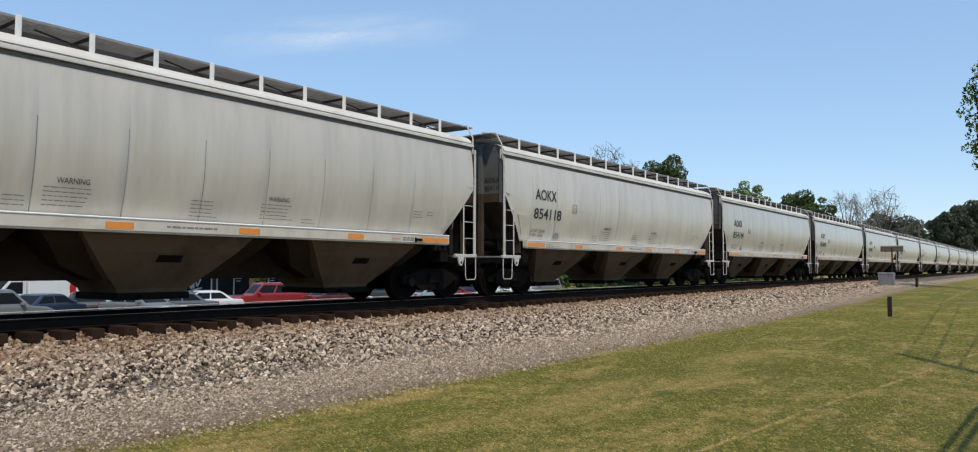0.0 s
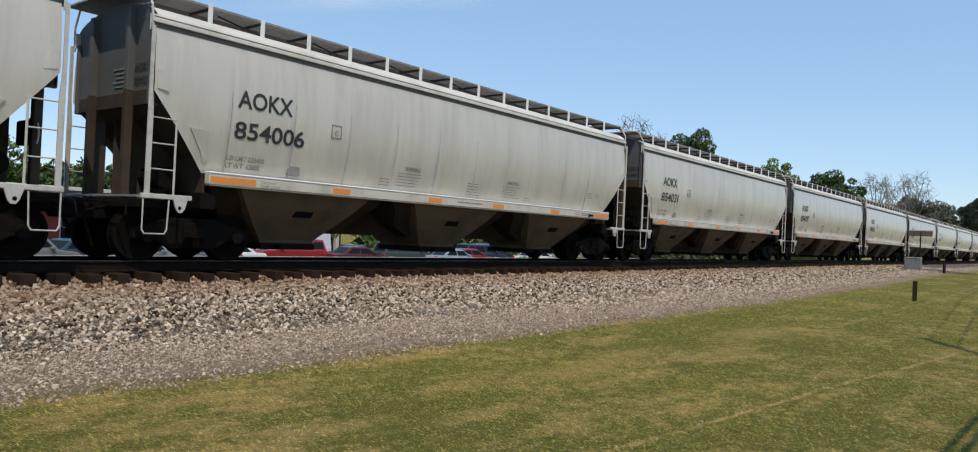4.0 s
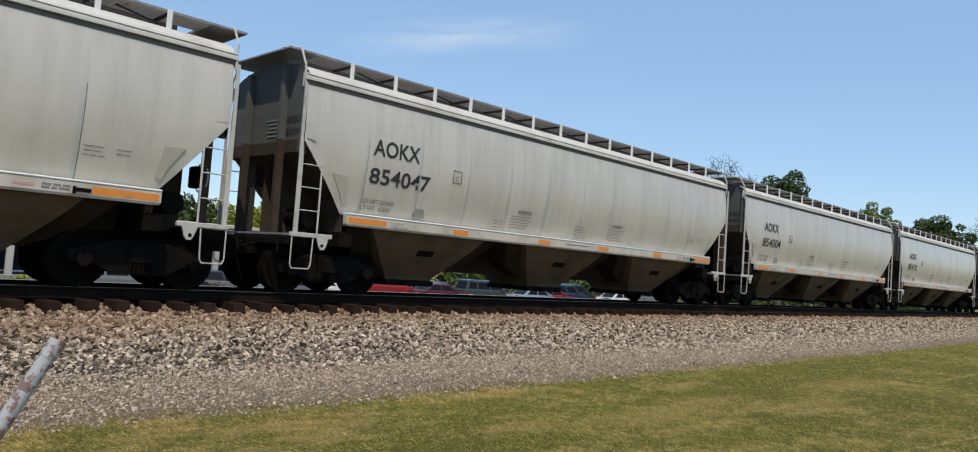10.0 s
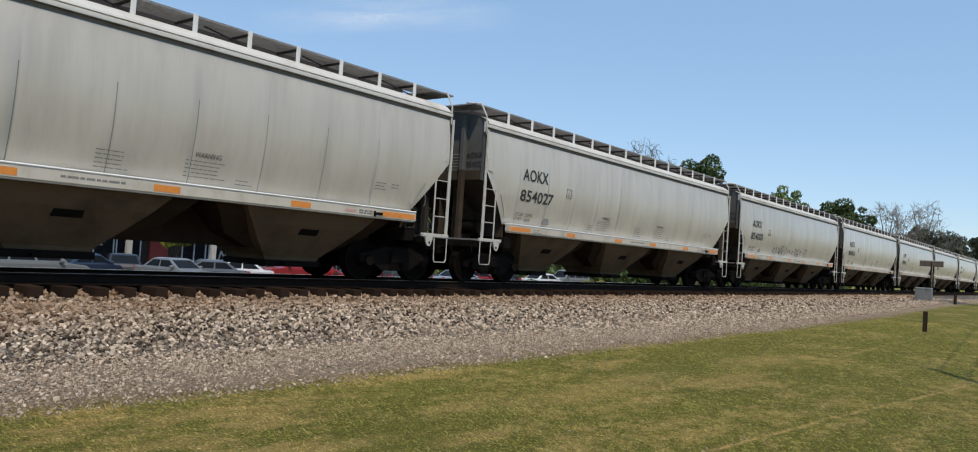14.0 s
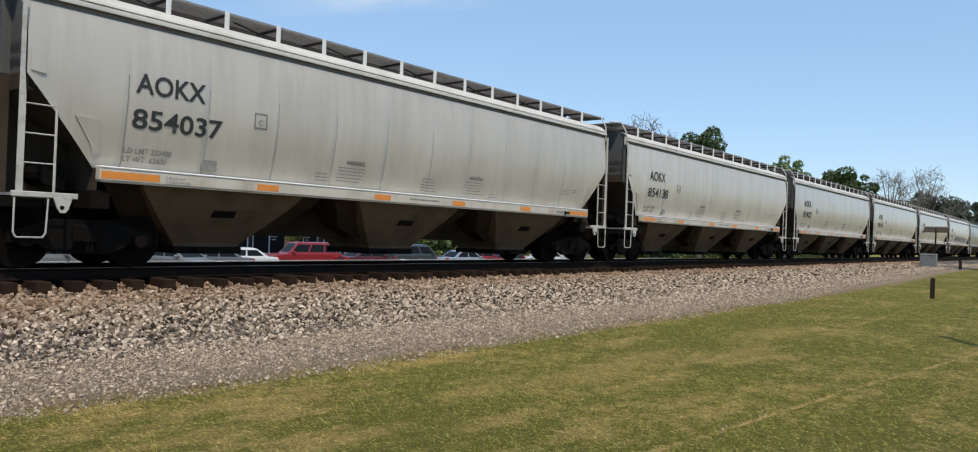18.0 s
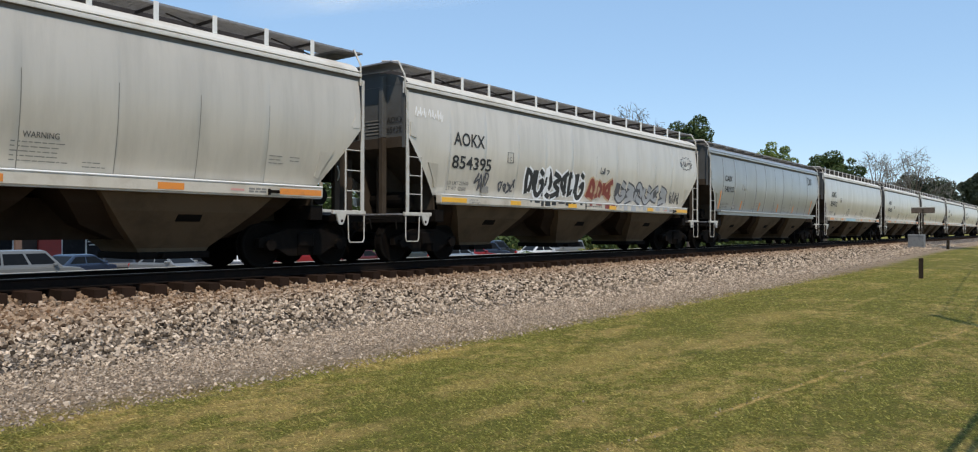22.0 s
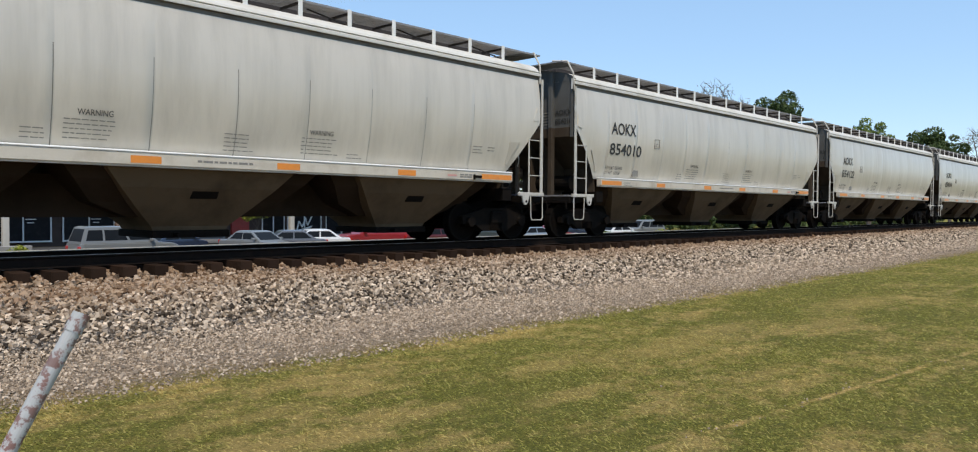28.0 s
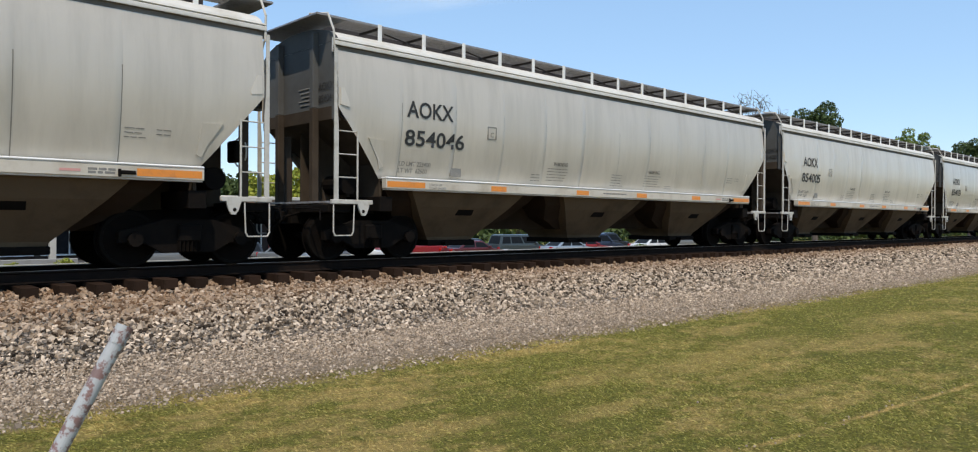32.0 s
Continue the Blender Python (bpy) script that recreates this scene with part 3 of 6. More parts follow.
    # trucks
    for xc in (1.12, LENGTH - 1.12):
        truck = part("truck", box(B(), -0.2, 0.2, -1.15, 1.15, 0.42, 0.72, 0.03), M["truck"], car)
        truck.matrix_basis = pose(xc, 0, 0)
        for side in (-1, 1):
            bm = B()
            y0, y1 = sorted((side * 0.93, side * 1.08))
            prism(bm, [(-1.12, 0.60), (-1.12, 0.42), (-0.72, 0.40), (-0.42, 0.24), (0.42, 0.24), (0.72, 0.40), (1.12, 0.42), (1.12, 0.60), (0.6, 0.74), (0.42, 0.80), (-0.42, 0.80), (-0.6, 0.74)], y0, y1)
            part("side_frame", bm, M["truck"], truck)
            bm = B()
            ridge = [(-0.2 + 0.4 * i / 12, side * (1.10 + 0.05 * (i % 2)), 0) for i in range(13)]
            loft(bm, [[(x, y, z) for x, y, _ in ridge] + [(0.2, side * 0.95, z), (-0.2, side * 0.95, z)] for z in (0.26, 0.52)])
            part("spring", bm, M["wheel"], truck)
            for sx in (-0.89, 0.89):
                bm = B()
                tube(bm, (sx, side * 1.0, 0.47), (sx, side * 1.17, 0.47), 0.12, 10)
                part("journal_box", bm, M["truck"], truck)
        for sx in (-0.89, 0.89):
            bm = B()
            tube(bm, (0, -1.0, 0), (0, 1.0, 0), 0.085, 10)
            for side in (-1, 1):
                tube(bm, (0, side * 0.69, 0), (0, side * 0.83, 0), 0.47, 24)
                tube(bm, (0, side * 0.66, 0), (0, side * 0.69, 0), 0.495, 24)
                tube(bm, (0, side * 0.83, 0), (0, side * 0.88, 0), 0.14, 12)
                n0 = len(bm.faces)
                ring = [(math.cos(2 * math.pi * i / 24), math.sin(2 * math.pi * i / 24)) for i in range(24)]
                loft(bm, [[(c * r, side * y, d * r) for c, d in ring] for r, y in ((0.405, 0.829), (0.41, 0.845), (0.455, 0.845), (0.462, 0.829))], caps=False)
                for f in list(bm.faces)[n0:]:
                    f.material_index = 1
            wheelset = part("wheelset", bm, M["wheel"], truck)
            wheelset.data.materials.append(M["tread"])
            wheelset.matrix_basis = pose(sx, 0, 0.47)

    # brake gear at the trailing end
    bm = B()
    for i in range(16):
        a, b = 2 * math.pi * i / 16, 2 * math.pi * (i + 1) / 16
        tube(bm, (LENGTH + 0.02, -0.55 + 0.27 * math.cos(a), 2.05 + 0.27 * math.sin(a)), (LENGTH + 0.02, -0.55 + 0.27 * math.cos(b), 2.05 + 0.27 * math.sin(b)), 0.016, 5)
    for a in (0.3, 2.4, 4.5):
        tube(bm, (LENGTH + 0.02, -0.55, 2.05), (LENGTH + 0.02, -0.55 + 0.27 * math.cos(a), 2.05 + 0.27 * math.sin(a)), 0.012, 5)
    part("brake_wheel", bm, M["steel_light"], car)
    bm = B()
    box(bm, LENGTH - 0.16, LENGTH - 0.02, -0.72, -0.38, 1.85, 2.25, 0.03)
    tube(bm, (LENGTH - 0.6, -0.2, 1.5), (LENGTH - 0.6, -0.9, 1.5), 0.16, 12)
    part("brake_gear", bm, M["truck"], car)

    # small stencilled blocks, too small to read
    def bars(x, z, w, n, gap=0.070, h=0.017, word=0.12):
        bm = B()
        rnd = random.Random(int(x * 100))
        for i in range(n):
            zz, xx, end = z - i * gap, x, x + w * rnd.uniform(0.7, 1.0)
            while xx < end:
                ww = min(word * rnd.uniform(0.4, 1.3), end - xx + 0.03)
                v = [bm.verts.new((a, -side_y(a, c, seed) - 0.006, c)) for a, c in ((xx, zz), (xx + ww, zz), (xx + ww, zz + h), (xx, zz + h))]
                bm.faces.new(v)
                xx += ww + 0.018
        return tagged(part("stencil_block", bm, M["ink_grey"], car), kind="stuff")

    bars(6.02, 2.09, 0.85, 5)
    bars(5.45, 1.92, 0.36, 3)
    bars(8.55, 2.05, 0.55, 5)
    bars(10.1, 2.09, 0.85, 5)
    bars(11.15, 1.84, 0.36, 2)
    bars(14.62, 2.22, 0.34, 3)
    bars(15.10, 2.22, 0.26, 2)
    bm = B()
    box(bm, 2.92, 3.22, -side_y(3.05, 1.95, seed) - 0.010, -1.20, 1.77, 1.95)
    part("data_plate", bm, M["ink_grey"], car)
    bm = B()
    for a in ((3.87, 3.885, 2.64, 2.92), (4.12, 4.135, 2.64, 2.92), (3.87, 4.135, 2.64, 2.655), (3.87, 4.135, 2.905, 2.92)):
        box(bm, a[0], a[1], -side_y(a[0], a[3], seed) - 0.010, -1.30, a[2], a[3])
    part("plate_frame", bm, M["ink_grey"], car)
    if not blue:
        for text, z in (("2 INCH HF", SILL - 0.115), ("COMP SHOES", SILL - 0.185)):
            me = lettering(text, 0.055, 1.0)
            me.name = "sill_lettering"
            me.materials.append(M["ink_grey"])
            o = new("sill_lettering", me)
            o.parent, o.matrix_basis = car, pose(2.16, -1.609, z)
            tagged(o, kind="stuff")
        # a line of small words, a sticker and a release bracket on the sill
        bm = B()
        rnd = random.Random(8)
        for x, end, z in ((8.0, 8.95, SILL - 0.115), (14.06, 14.42, SILL - 0.105), (14.06, 14.42, SILL - 0.155)):
            while x < end:
                w = rnd.uniform(0.05, 0.17)
                box(bm, x, x + w, -1.6085, -1.60, z, z + 0.036)
                x += w + 0.025
        tagged(part("sill_stencil", bm, M["ink_grey"], car), kind="stuff")
        part("sticker", box(B(), 13.68, 13.96, -1.609, -1.60, SILL - 0.135, SILL - 0.095), M["sticker"], car, "pale pink paper sticker")
        bm = B()
        box(bm, 14.48, 14.74, -1.64, -1.60, SILL - 0.15, SILL - 0.09, 0.01)
        box(bm, 14.48, 14.52, -1.65, -1.60, SILL - 0.19, SILL - 0.07, 0.008)
        part("release_bracket", bm, M["truck"], car)
        written("plate_letter", "C", 0.11, 3.95, 2.69, car, M["ink_grey"])
        written("warning_heading", "WARNING", 0.095, 6.20, 2.17, car, M["ink_dark"], 0.82)
        written("warning_heading", "WARNING", 0.095, 10.26, 2.17, car, M["ink_dark"], 0.82)
    return car


plain, ribbed = make_hopper("plain"), make_hopper("ribbed")
wagons = {}
weights = lettering("LD LMT 223400", 0.095, 0.95), lettering("LT WT  62600", 0.095, 0.95)
other_weights = lettering("LD LMT 225500", 0.095, 0.95), lettering("LT WT  60500", 0.095, 0.95)
for me, z, seed in zip(weights + other_weights, (1.93, 1.79) * 2, (11.0, 11.0, 3.0, 3.0)):
    hug(me, 1.52, z, seed, 0.010)
    me.name = "load_limit"
    me.materials.append(M["ink_grey"])
for k in range(FIRST, LAST + 1):
    source = ribbed if k == 26 else plain
    used = source in wagons.values()
    car = copy_thing(source, pose(0, 0, 0)) if used else source
    wagons[k] = car
for k, car in wagons.items():
    number = number_of(k)
    if k == 26:
        written("owner_mark", "CAIX", 0.26, 1.66, 2.98, car, M["ink"], 1.05, 3.0)
        written("car_number", number, 0.26, 1.66, 2.51, car, M["ink"], 1.05, 3.0)
        tagged(car, "blue-grey ribbed covered hopper car with black lettering")
    else:
        written("owner_mark", "AOKX", 0.34, 1.63, 2.93, car, M["ink"], 0.92)
        written("car_number", number, 0.33, 1.59, 2.35, car, M["ink"], 1.21)
        for row, text in enumerate(("AOKX", number)):
            me = lettering(text, 0.15, 0.95)
            me.name = "end_mark"
            me.materials.append(M["ink"])
            ob = new("end_mark", me)
            ob.parent, ob.matrix_basis = car, pose(0.016, -0.80, 3.34 - 0.24 * row, 0, 0, -90)
        tagged(car, "weathered light grey covered hopper car with black stencilled lettering")
    for me, z in zip(other_weights if k == 26 else weights, (1.93, 1.79)):
        ob = new("load_limit", me)
        ob.parent, ob.matrix_basis = car, pose(1.52, 0, z)
        tagged(ob, kind="stuff")
tagged(wagons[25], "light grey covered hopper car with black, red and silver graffiti")
tagged(wagons[17], "weathered light grey covered hopper car with a grey scrawled tag")


def train_at(t):
    """The place of the first wagon's end, and of each further one PITCH behind it."""
    for (a, xa), (b, xb) in zip(TRAIN, TRAIN[1:]):
        if t <= b:
            return xa + (xb - xa) * (t - a) / (b - a)


# ---- ground ----
def gravel_bed(name, dark=False):
    k = Nodes(name)
    v = k.voronoi(22.0, "F1", 1)
    sep = k.n.new("ShaderNodeSeparateColor")
    k.put(sep.inputs[0], v)
    tone = k.ramp(sep.outputs[0], 0.2, 1.0, (0.038, 0.030, 0.024), (0.38, 0.315, 0.25))
    rust = k.math("MULTIPLY", k.ramp(k.noise(0.8, 4), 0.4, 0.7), 0.5)
    c = k.mix(rust, tone, k.mix(sep.outputs[1], (0.30, 0.20, 0.125), (0.42, 0.37, 0.32)))
    edge = k.ramp(k.voronoi(22.0, "DISTANCE_TO_EDGE", 0), 0.0, 0.10)
    c = k.mix(edge, (0.018, 0.014, 0.010), c)
    return k.done(c, 0.9, 0.0, edge, 0.9, 0.03)


STRAW = [(11.3, 4.1, 0.55), (5.35, 4.1, 0.35), (6.0, 5.0, 0.45), (8.2, 4.7, 0.8), (2.8, 5.4, 0.4), (9.6, 4.9, 0.6), (4.0, 4.6, 0.3), (14.0, 4.6, 0.9), (7.2, 3.3, 0.35)]


def straw_spots(k):
    """Bare straw-coloured patches in the lawn."""
    out = 0.0
    wobble = k.math("MULTIPLY", k.math("SUBTRACT", k.noise(4.5, 6, 0.75), 0.5), 2.6)
    for x, y, r in STRAW:
        dx = k.math("MULTIPLY", k.math("SUBTRACT", k.axis(0), x), 0.34 / r)
        dy = k.math("MULTIPLY", k.math("SUBTRACT", k.axis(1), y), 1.3 / r)
        d = k.math("ADD", k.math("SQRT", k.math("ADD", k.math("MULTIPLY", dx, dx), k.math("MULTIPLY", dy, dy))), wobble)
        out = k.math("MAXIMUM", out, k.ramp(d, 0.3, 0.95, (0.62, 0.62, 0.62), (0, 0, 0)))
    # the narrow pale line that a mower's wheel left
    d = k.math("ABSOLUTE", k.math("SUBTRACT", k.math("ADD", k.axis(1), k.math("MULTIPLY", k.math("SUBTRACT", k.noise(6.0, 3), 0.5), 0.10)),
                                  k.math("ADD", 3.44, k.math("MULTIPLY", k.axis(0), -0.136))))
    return k.math("MAXIMUM", out, k.math("MULTIPLY", k.ramp(d, 0.015, 0.06, (1, 1, 1), (0, 0, 0)), k.ramp(k.noise(2.5, 3), 0.35, 0.55)))


def dryness(k):
    """Where the lawn is dry: ragged patches at three scales."""
    mixed = k.math("ADD", k.math("MULTIPLY", k.noise(0.45, 4, 0.6, (1.0, 1.5, 1.0)), 0.34), k.math("ADD", k.math("MULTIPLY", k.noise(1.7, 5, 0.65, (1.0, 1.6, 1.0)), 0.38), k.math("MULTIPLY", k.noise(8.0, 5, 0.7), 0.28)))
    near = k.math("MULTIPLY", k.math("MINIMUM", k.math("MAXIMUM", k.math("SUBTRACT", 7.5, k.axis(0)), 0.0), 5.0), 0.009)
    return k.ramp(k.math("ADD", mixed, near), 0.505, 0.60, (0.14, 0.14, 0.14), (0.80, 0.80, 0.80))


def turf(name):
    """Mown lawn: green and straw blotches, two pale wheel lines, and grit where it meets the ballast."""
    k = Nodes(name)
    mid, fine = k.noise(1.6, 5, 0.65), k.ramp(k.noise(48.0, 4, 0.75), 0.38, 0.62)
    green = k.mix(k.ramp(mid, 0.35, 0.7), (0.185, 0.215, 0.034), (0.285, 0.275, 0.056))
    green = k.mix(k.math("MULTIPLY", k.ramp(k.noise(7.0, 5, 0.7), 0.45, 0.62), 0.55), green, (0.088, 0.102, 0.012))
    green = k.mix(fine, green, (0.060, 0.068, 0.011))
    dry = k.mix(fine, (0.62, 0.43, 0.165), (0.34, 0.245, 0.085))
    x, y = k.axis(0), k.axis(1)
    wob = k.math("MULTIPLY", k.math("SUBTRACT", k.noise(0.5, 3), 0.5), 0.5)

    def line(at0, slope, width):
        d = k.math("ABSOLUTE", k.math("SUBTRACT", k.math("ADD", y, wob), k.math("ADD", at0, k.math("MULTIPLY", x, slope))))
        return k.ramp(d, 0.0, width, (1, 1, 1), (0, 0, 0))

    lines = k.math("MULTIPLY", line(3.9, 0.0, 0.16), k.ramp(mid, 0.36, 0.6))
    c = k.mix(k.math("MAXIMUM", k.math("MAXIMUM", k.math("MULTIPLY", lines, 0.9), straw_spots(k)), dryness(k)), green, dry)
    # grit and bare soil towards the track
    gr = k.voronoi(30.0, "F1", 1)
    sep = k.n.new("ShaderNodeSeparateColor")
    k.put(sep.inputs[0], gr)
    grit = k.mix(sep.outputs[0], (0.15, 0.11, 0.076), (0.56, 0.43, 0.31))
    jag = k.math("MULTIPLY", k.math("SUBTRACT", k.noise(1.4, 6, 0.75), 0.5), 2.0)
    side = k.math("ADD", k.math("ABSOLUTE", k.math("SUBTRACT", y, 13.93)), jag)
    soil = k.n.new("ShaderNodeMapRange")
    k.put(soil.inputs[0], side)
    soil.inputs[1].default_value, soil.inputs[2].default_value, soil.inputs[3].default_value, soil.inputs[4].default_value = 6.75, 7.2, 0.9, 0.0
    c = k.mix(soil.outputs[0], c, k.mix(fine, (0.44, 0.33, 0.23), (0.21, 0.155, 0.105)))
    near = k.n.new("ShaderNodeMapRange")
    k.put(near.inputs[0], side)
    near.inputs[1].default_value, near.inputs[2].default_value, near.inputs[3].default_value, near.inputs[4].default_value = 6.2, 6.75, 1.0, 0.0
    c = k.mix(near.outputs[0], c, grit)
    return k.done(c, 0.95, 0.0, fine, 0.8, 0.03, spec=0.1)


M["ballast"] = gravel_bed("ballast bed")
M["turf"] = turf("mown turf")
M["asphalt"] = worn("asphalt", (0.042, 0.042, 0.043), (0.075, 0.072, 0.068), 0.95, scale=0.6, amount=0.6, grain=90, bump=0.4, spec=0.1)
M["concrete"] = worn("concrete", (0.30, 0.29, 0.27), (0.20, 0.185, 0.165), 0.85, scale=2, amount=0.5)


def ground_z(x, y):
    """Height of the ground: lawn, ballast shoulder, and the lower land beyond the track."""
    if y < 9.6:
        z = -0.83 + 0.05 * max(0, min(1, (y - 7.0) / 2.0)) + (0.03 * noise.noise((x * 0.25, y * 0.4, 0)) if y < 7.5 else 0)
        return z + 0.30 * max(0, min(1, (x - 36) / 22)) * max(0, min(1, (y - 1) / 5))
    return -0.95 if y < 17.5 else -0.95 - 1.1 * min(1, (y - 17.5) / 9)


def steps(stops):
    out = []
    for a, b, s in stops:
        n = max(1, round((b - a) / s))
        out += [a + (b - a) * i / n for i in range(n)]
    return out + [stops[-1][1]]


xs = steps([(-1400, -100, 130), (-100, -5, 10), (-5, 40, 0.5), (40, 100, 2), (100, 2200, 150)])
ys = steps([(-1500, -40, 150), (-40, -4, 4), (-4, 12, 0.5), (12, 30, 1.0), (30, 80, 5), (80, 2500, 200)])
bm = B()
grid = [[bm.verts.new((x, y, ground_z(x, y))) for y in ys] for x in xs]
for a, b in zip(grid, grid[1:]):
    for j in range(len(ys) - 1):
        bm.faces.new((a[j], b[j], b[j + 1], a[j + 1]))
ground = link("ground", bm, M["turf"], smooth=True)
tagged(ground, "mown lawn with straw patches beside the railway ballast", "ground", kind="structure")

# ballast bank with a trapezoid section
BANK = [(8.5, -0.86), (9.1, -0.78), (10.4, -0.60), (11.6, -0.46), (12.45, -0.42), (12.68, -0.40), (13.1, -0.33), (15.0, -0.33), (15.45, -0.36), (16.3, -0.46), (18.6, -1.15)]


def bank_z(y):
    for (a, za), (b, zb) in zip(BANK, BANK[1:]):
        if a <= y <= b:
            return za + (zb - za) * (y - a) / (b - a)
    return -0.8


bm = B()
prev = None
for x in steps([(-900, -5, 60), (-5, 60, 0.6), (60, 120, 4), (120, 1100, 70)]):
    row = [bm.verts.new((x, y, z + (0.03 * noise.noise((x, y, 0)) if z > -0.8 else 0))) for y, z in BANK]
    if prev:
        for j in range(len(row) - 1):
            bm.faces.new((prev[j], row[j], row[j + 1], prev[j + 1]))
    prev = row
bed = link("ballast_bed", bm, M["ballast"], smooth=True)
tagged(bed, "grey and rust-brown crushed stone ballast bank under the track", "ballast", kind="structure")

# rails
track = thing("railway_track", "steel rails on dark creosoted timber ties", "railway track")
tagged(track, kind="structure")
for y in (TRACK_Y - 0.755, TRACK_Y + 0.755):
    bm = B()
    prism(bm, [(y - 0.07, -0.185), (y + 0.07, -0.185), (y + 0.07, -0.172), (y + 0.012, -0.155), (y + 0.012, -0.045), (y + 0.036, -0.03), (y + 0.036, -0.006),
               (y - 0.036, -0.006), (y - 0.036, -0.03), (y - 0.012, -0.045), (y - 0.012, -0.155), (y - 0.07, -0.172)], -900, 1100, "x")
    rail = part("rail", bm, M["rail"], track)
    bm = B()
    box(bm, -900, 1100, y - 0.03, y + 0.03, -0.0058, 0.0)
    part("rail_head", bm, M["railhead"], rail, "polished running surface")


# ---- things beside the track ----


M["glass"] = worn("car glass", (0.012, 0.015, 0.018), (0.02, 0.022, 0.025), 0.3, scale=2, bump=0.0, spec=0.04)
M["rubber"] = worn("tyre rubber", (0.02, 0.02, 0.02), (0.05, 0.045, 0.04), 0.85)
M["chrome"] = worn("bright trim", (0.6, 0.6, 0.6), (0.4, 0.4, 0.4), 0.2, 0.9)
M["lamp_red"] = worn("red lamp glass", (0.5, 0.02, 0.015), (0.3, 0.02, 0.015), 0.15)
M["lamp_clear"] = worn("headlamp glass", (0.75, 0.76, 0.78), (0.5, 0.5, 0.5), 0.1)
M["bark"] = worn("bark", (0.13, 0.10, 0.075), (0.06, 0.045, 0.035), 0.95, scale=6, amount=0.7, bump=0.6)
M["timber"] = worn("weathered post timber", (0.032, 0.023, 0.016), (0.016, 0.012, 0.008), 0.9, spec=0.1, scale=8, bump=0.5)
M["box_green"] = worn("grey cabinet paint", (0.22, 0.225, 0.225), (0.07, 0.07, 0.065), 0.7, scale=3, spec=0.15)
M["red_wall"] = worn("red painted panel", (0.42, 0.05, 0.035), (0.28, 0.05, 0.04), 0.6)
M["brick"] = worn("brown brick", (0.20, 0.12, 0.085), (0.12, 0.08, 0.06), 0.9, scale=2)
M["stucco"] = worn("pale stucco", (0.55, 0.52, 0.45), (0.38, 0.35, 0.3), 0.85, scale=1)
M["dark_front"] = worn("dark shop front", (0.012, 0.012, 0.014), (0.03, 0.03, 0.03), 0.4, spec=0.1)
M["shop_wall"] = worn("dark brown brick", (0.075, 0.050, 0.040), (0.045, 0.032, 0.027), 0.9, scale=2)
M["old_paving"] = worn("old dark paving", (0.046, 0.044, 0.042), (0.032, 0.031, 0.030), 0.9, scale=1.5)


def leaf_mat(name, a, b):
    k = Nodes(name)
    return k.done(k.mix(k.island(), a, b), 0.6, spec=0.2)


M["leaf_dark"] = leaf_mat("dark green leaves", (0.034, 0.058, 0.018), (0.085, 0.12, 0.036))
M["leaf_mid"] = leaf_mat("fresh green leaves", (0.045, 0.085, 0.018), (0.12, 0.17, 0.035))
M["leaf_spring"] = leaf_mat("pale spring leaves", (0.085, 0.13, 0.03), (0.20, 0.25, 0.06))
M["leaf_light"] = leaf_mat("yellow green leaves", (0.15, 0.19, 0.02), (0.34, 0.34, 0.05))
# distance haze of the farthest trees is mixed into their leaf colour
M["leaf_far"] = leaf_mat("haze-greyed green leaves", (0.040, 0.052, 0.034), (0.085, 0.100, 0.062))
M["twig"] = worn("grey twigs", (0.20, 0.185, 0.16), (0.12, 0.11, 0.095), 0.9)


def car_paint(name, c):
    k = Nodes(name)
    k.bsdf.inputs["Coat Weight"].default_value = 0.6
    return k.done(k.mix(k.math("MULTIPLY", k.noise(2.5, 4), 0.25), c, tuple(0.6 * v + 0.03 for v in c)), 0.35, 0.1)


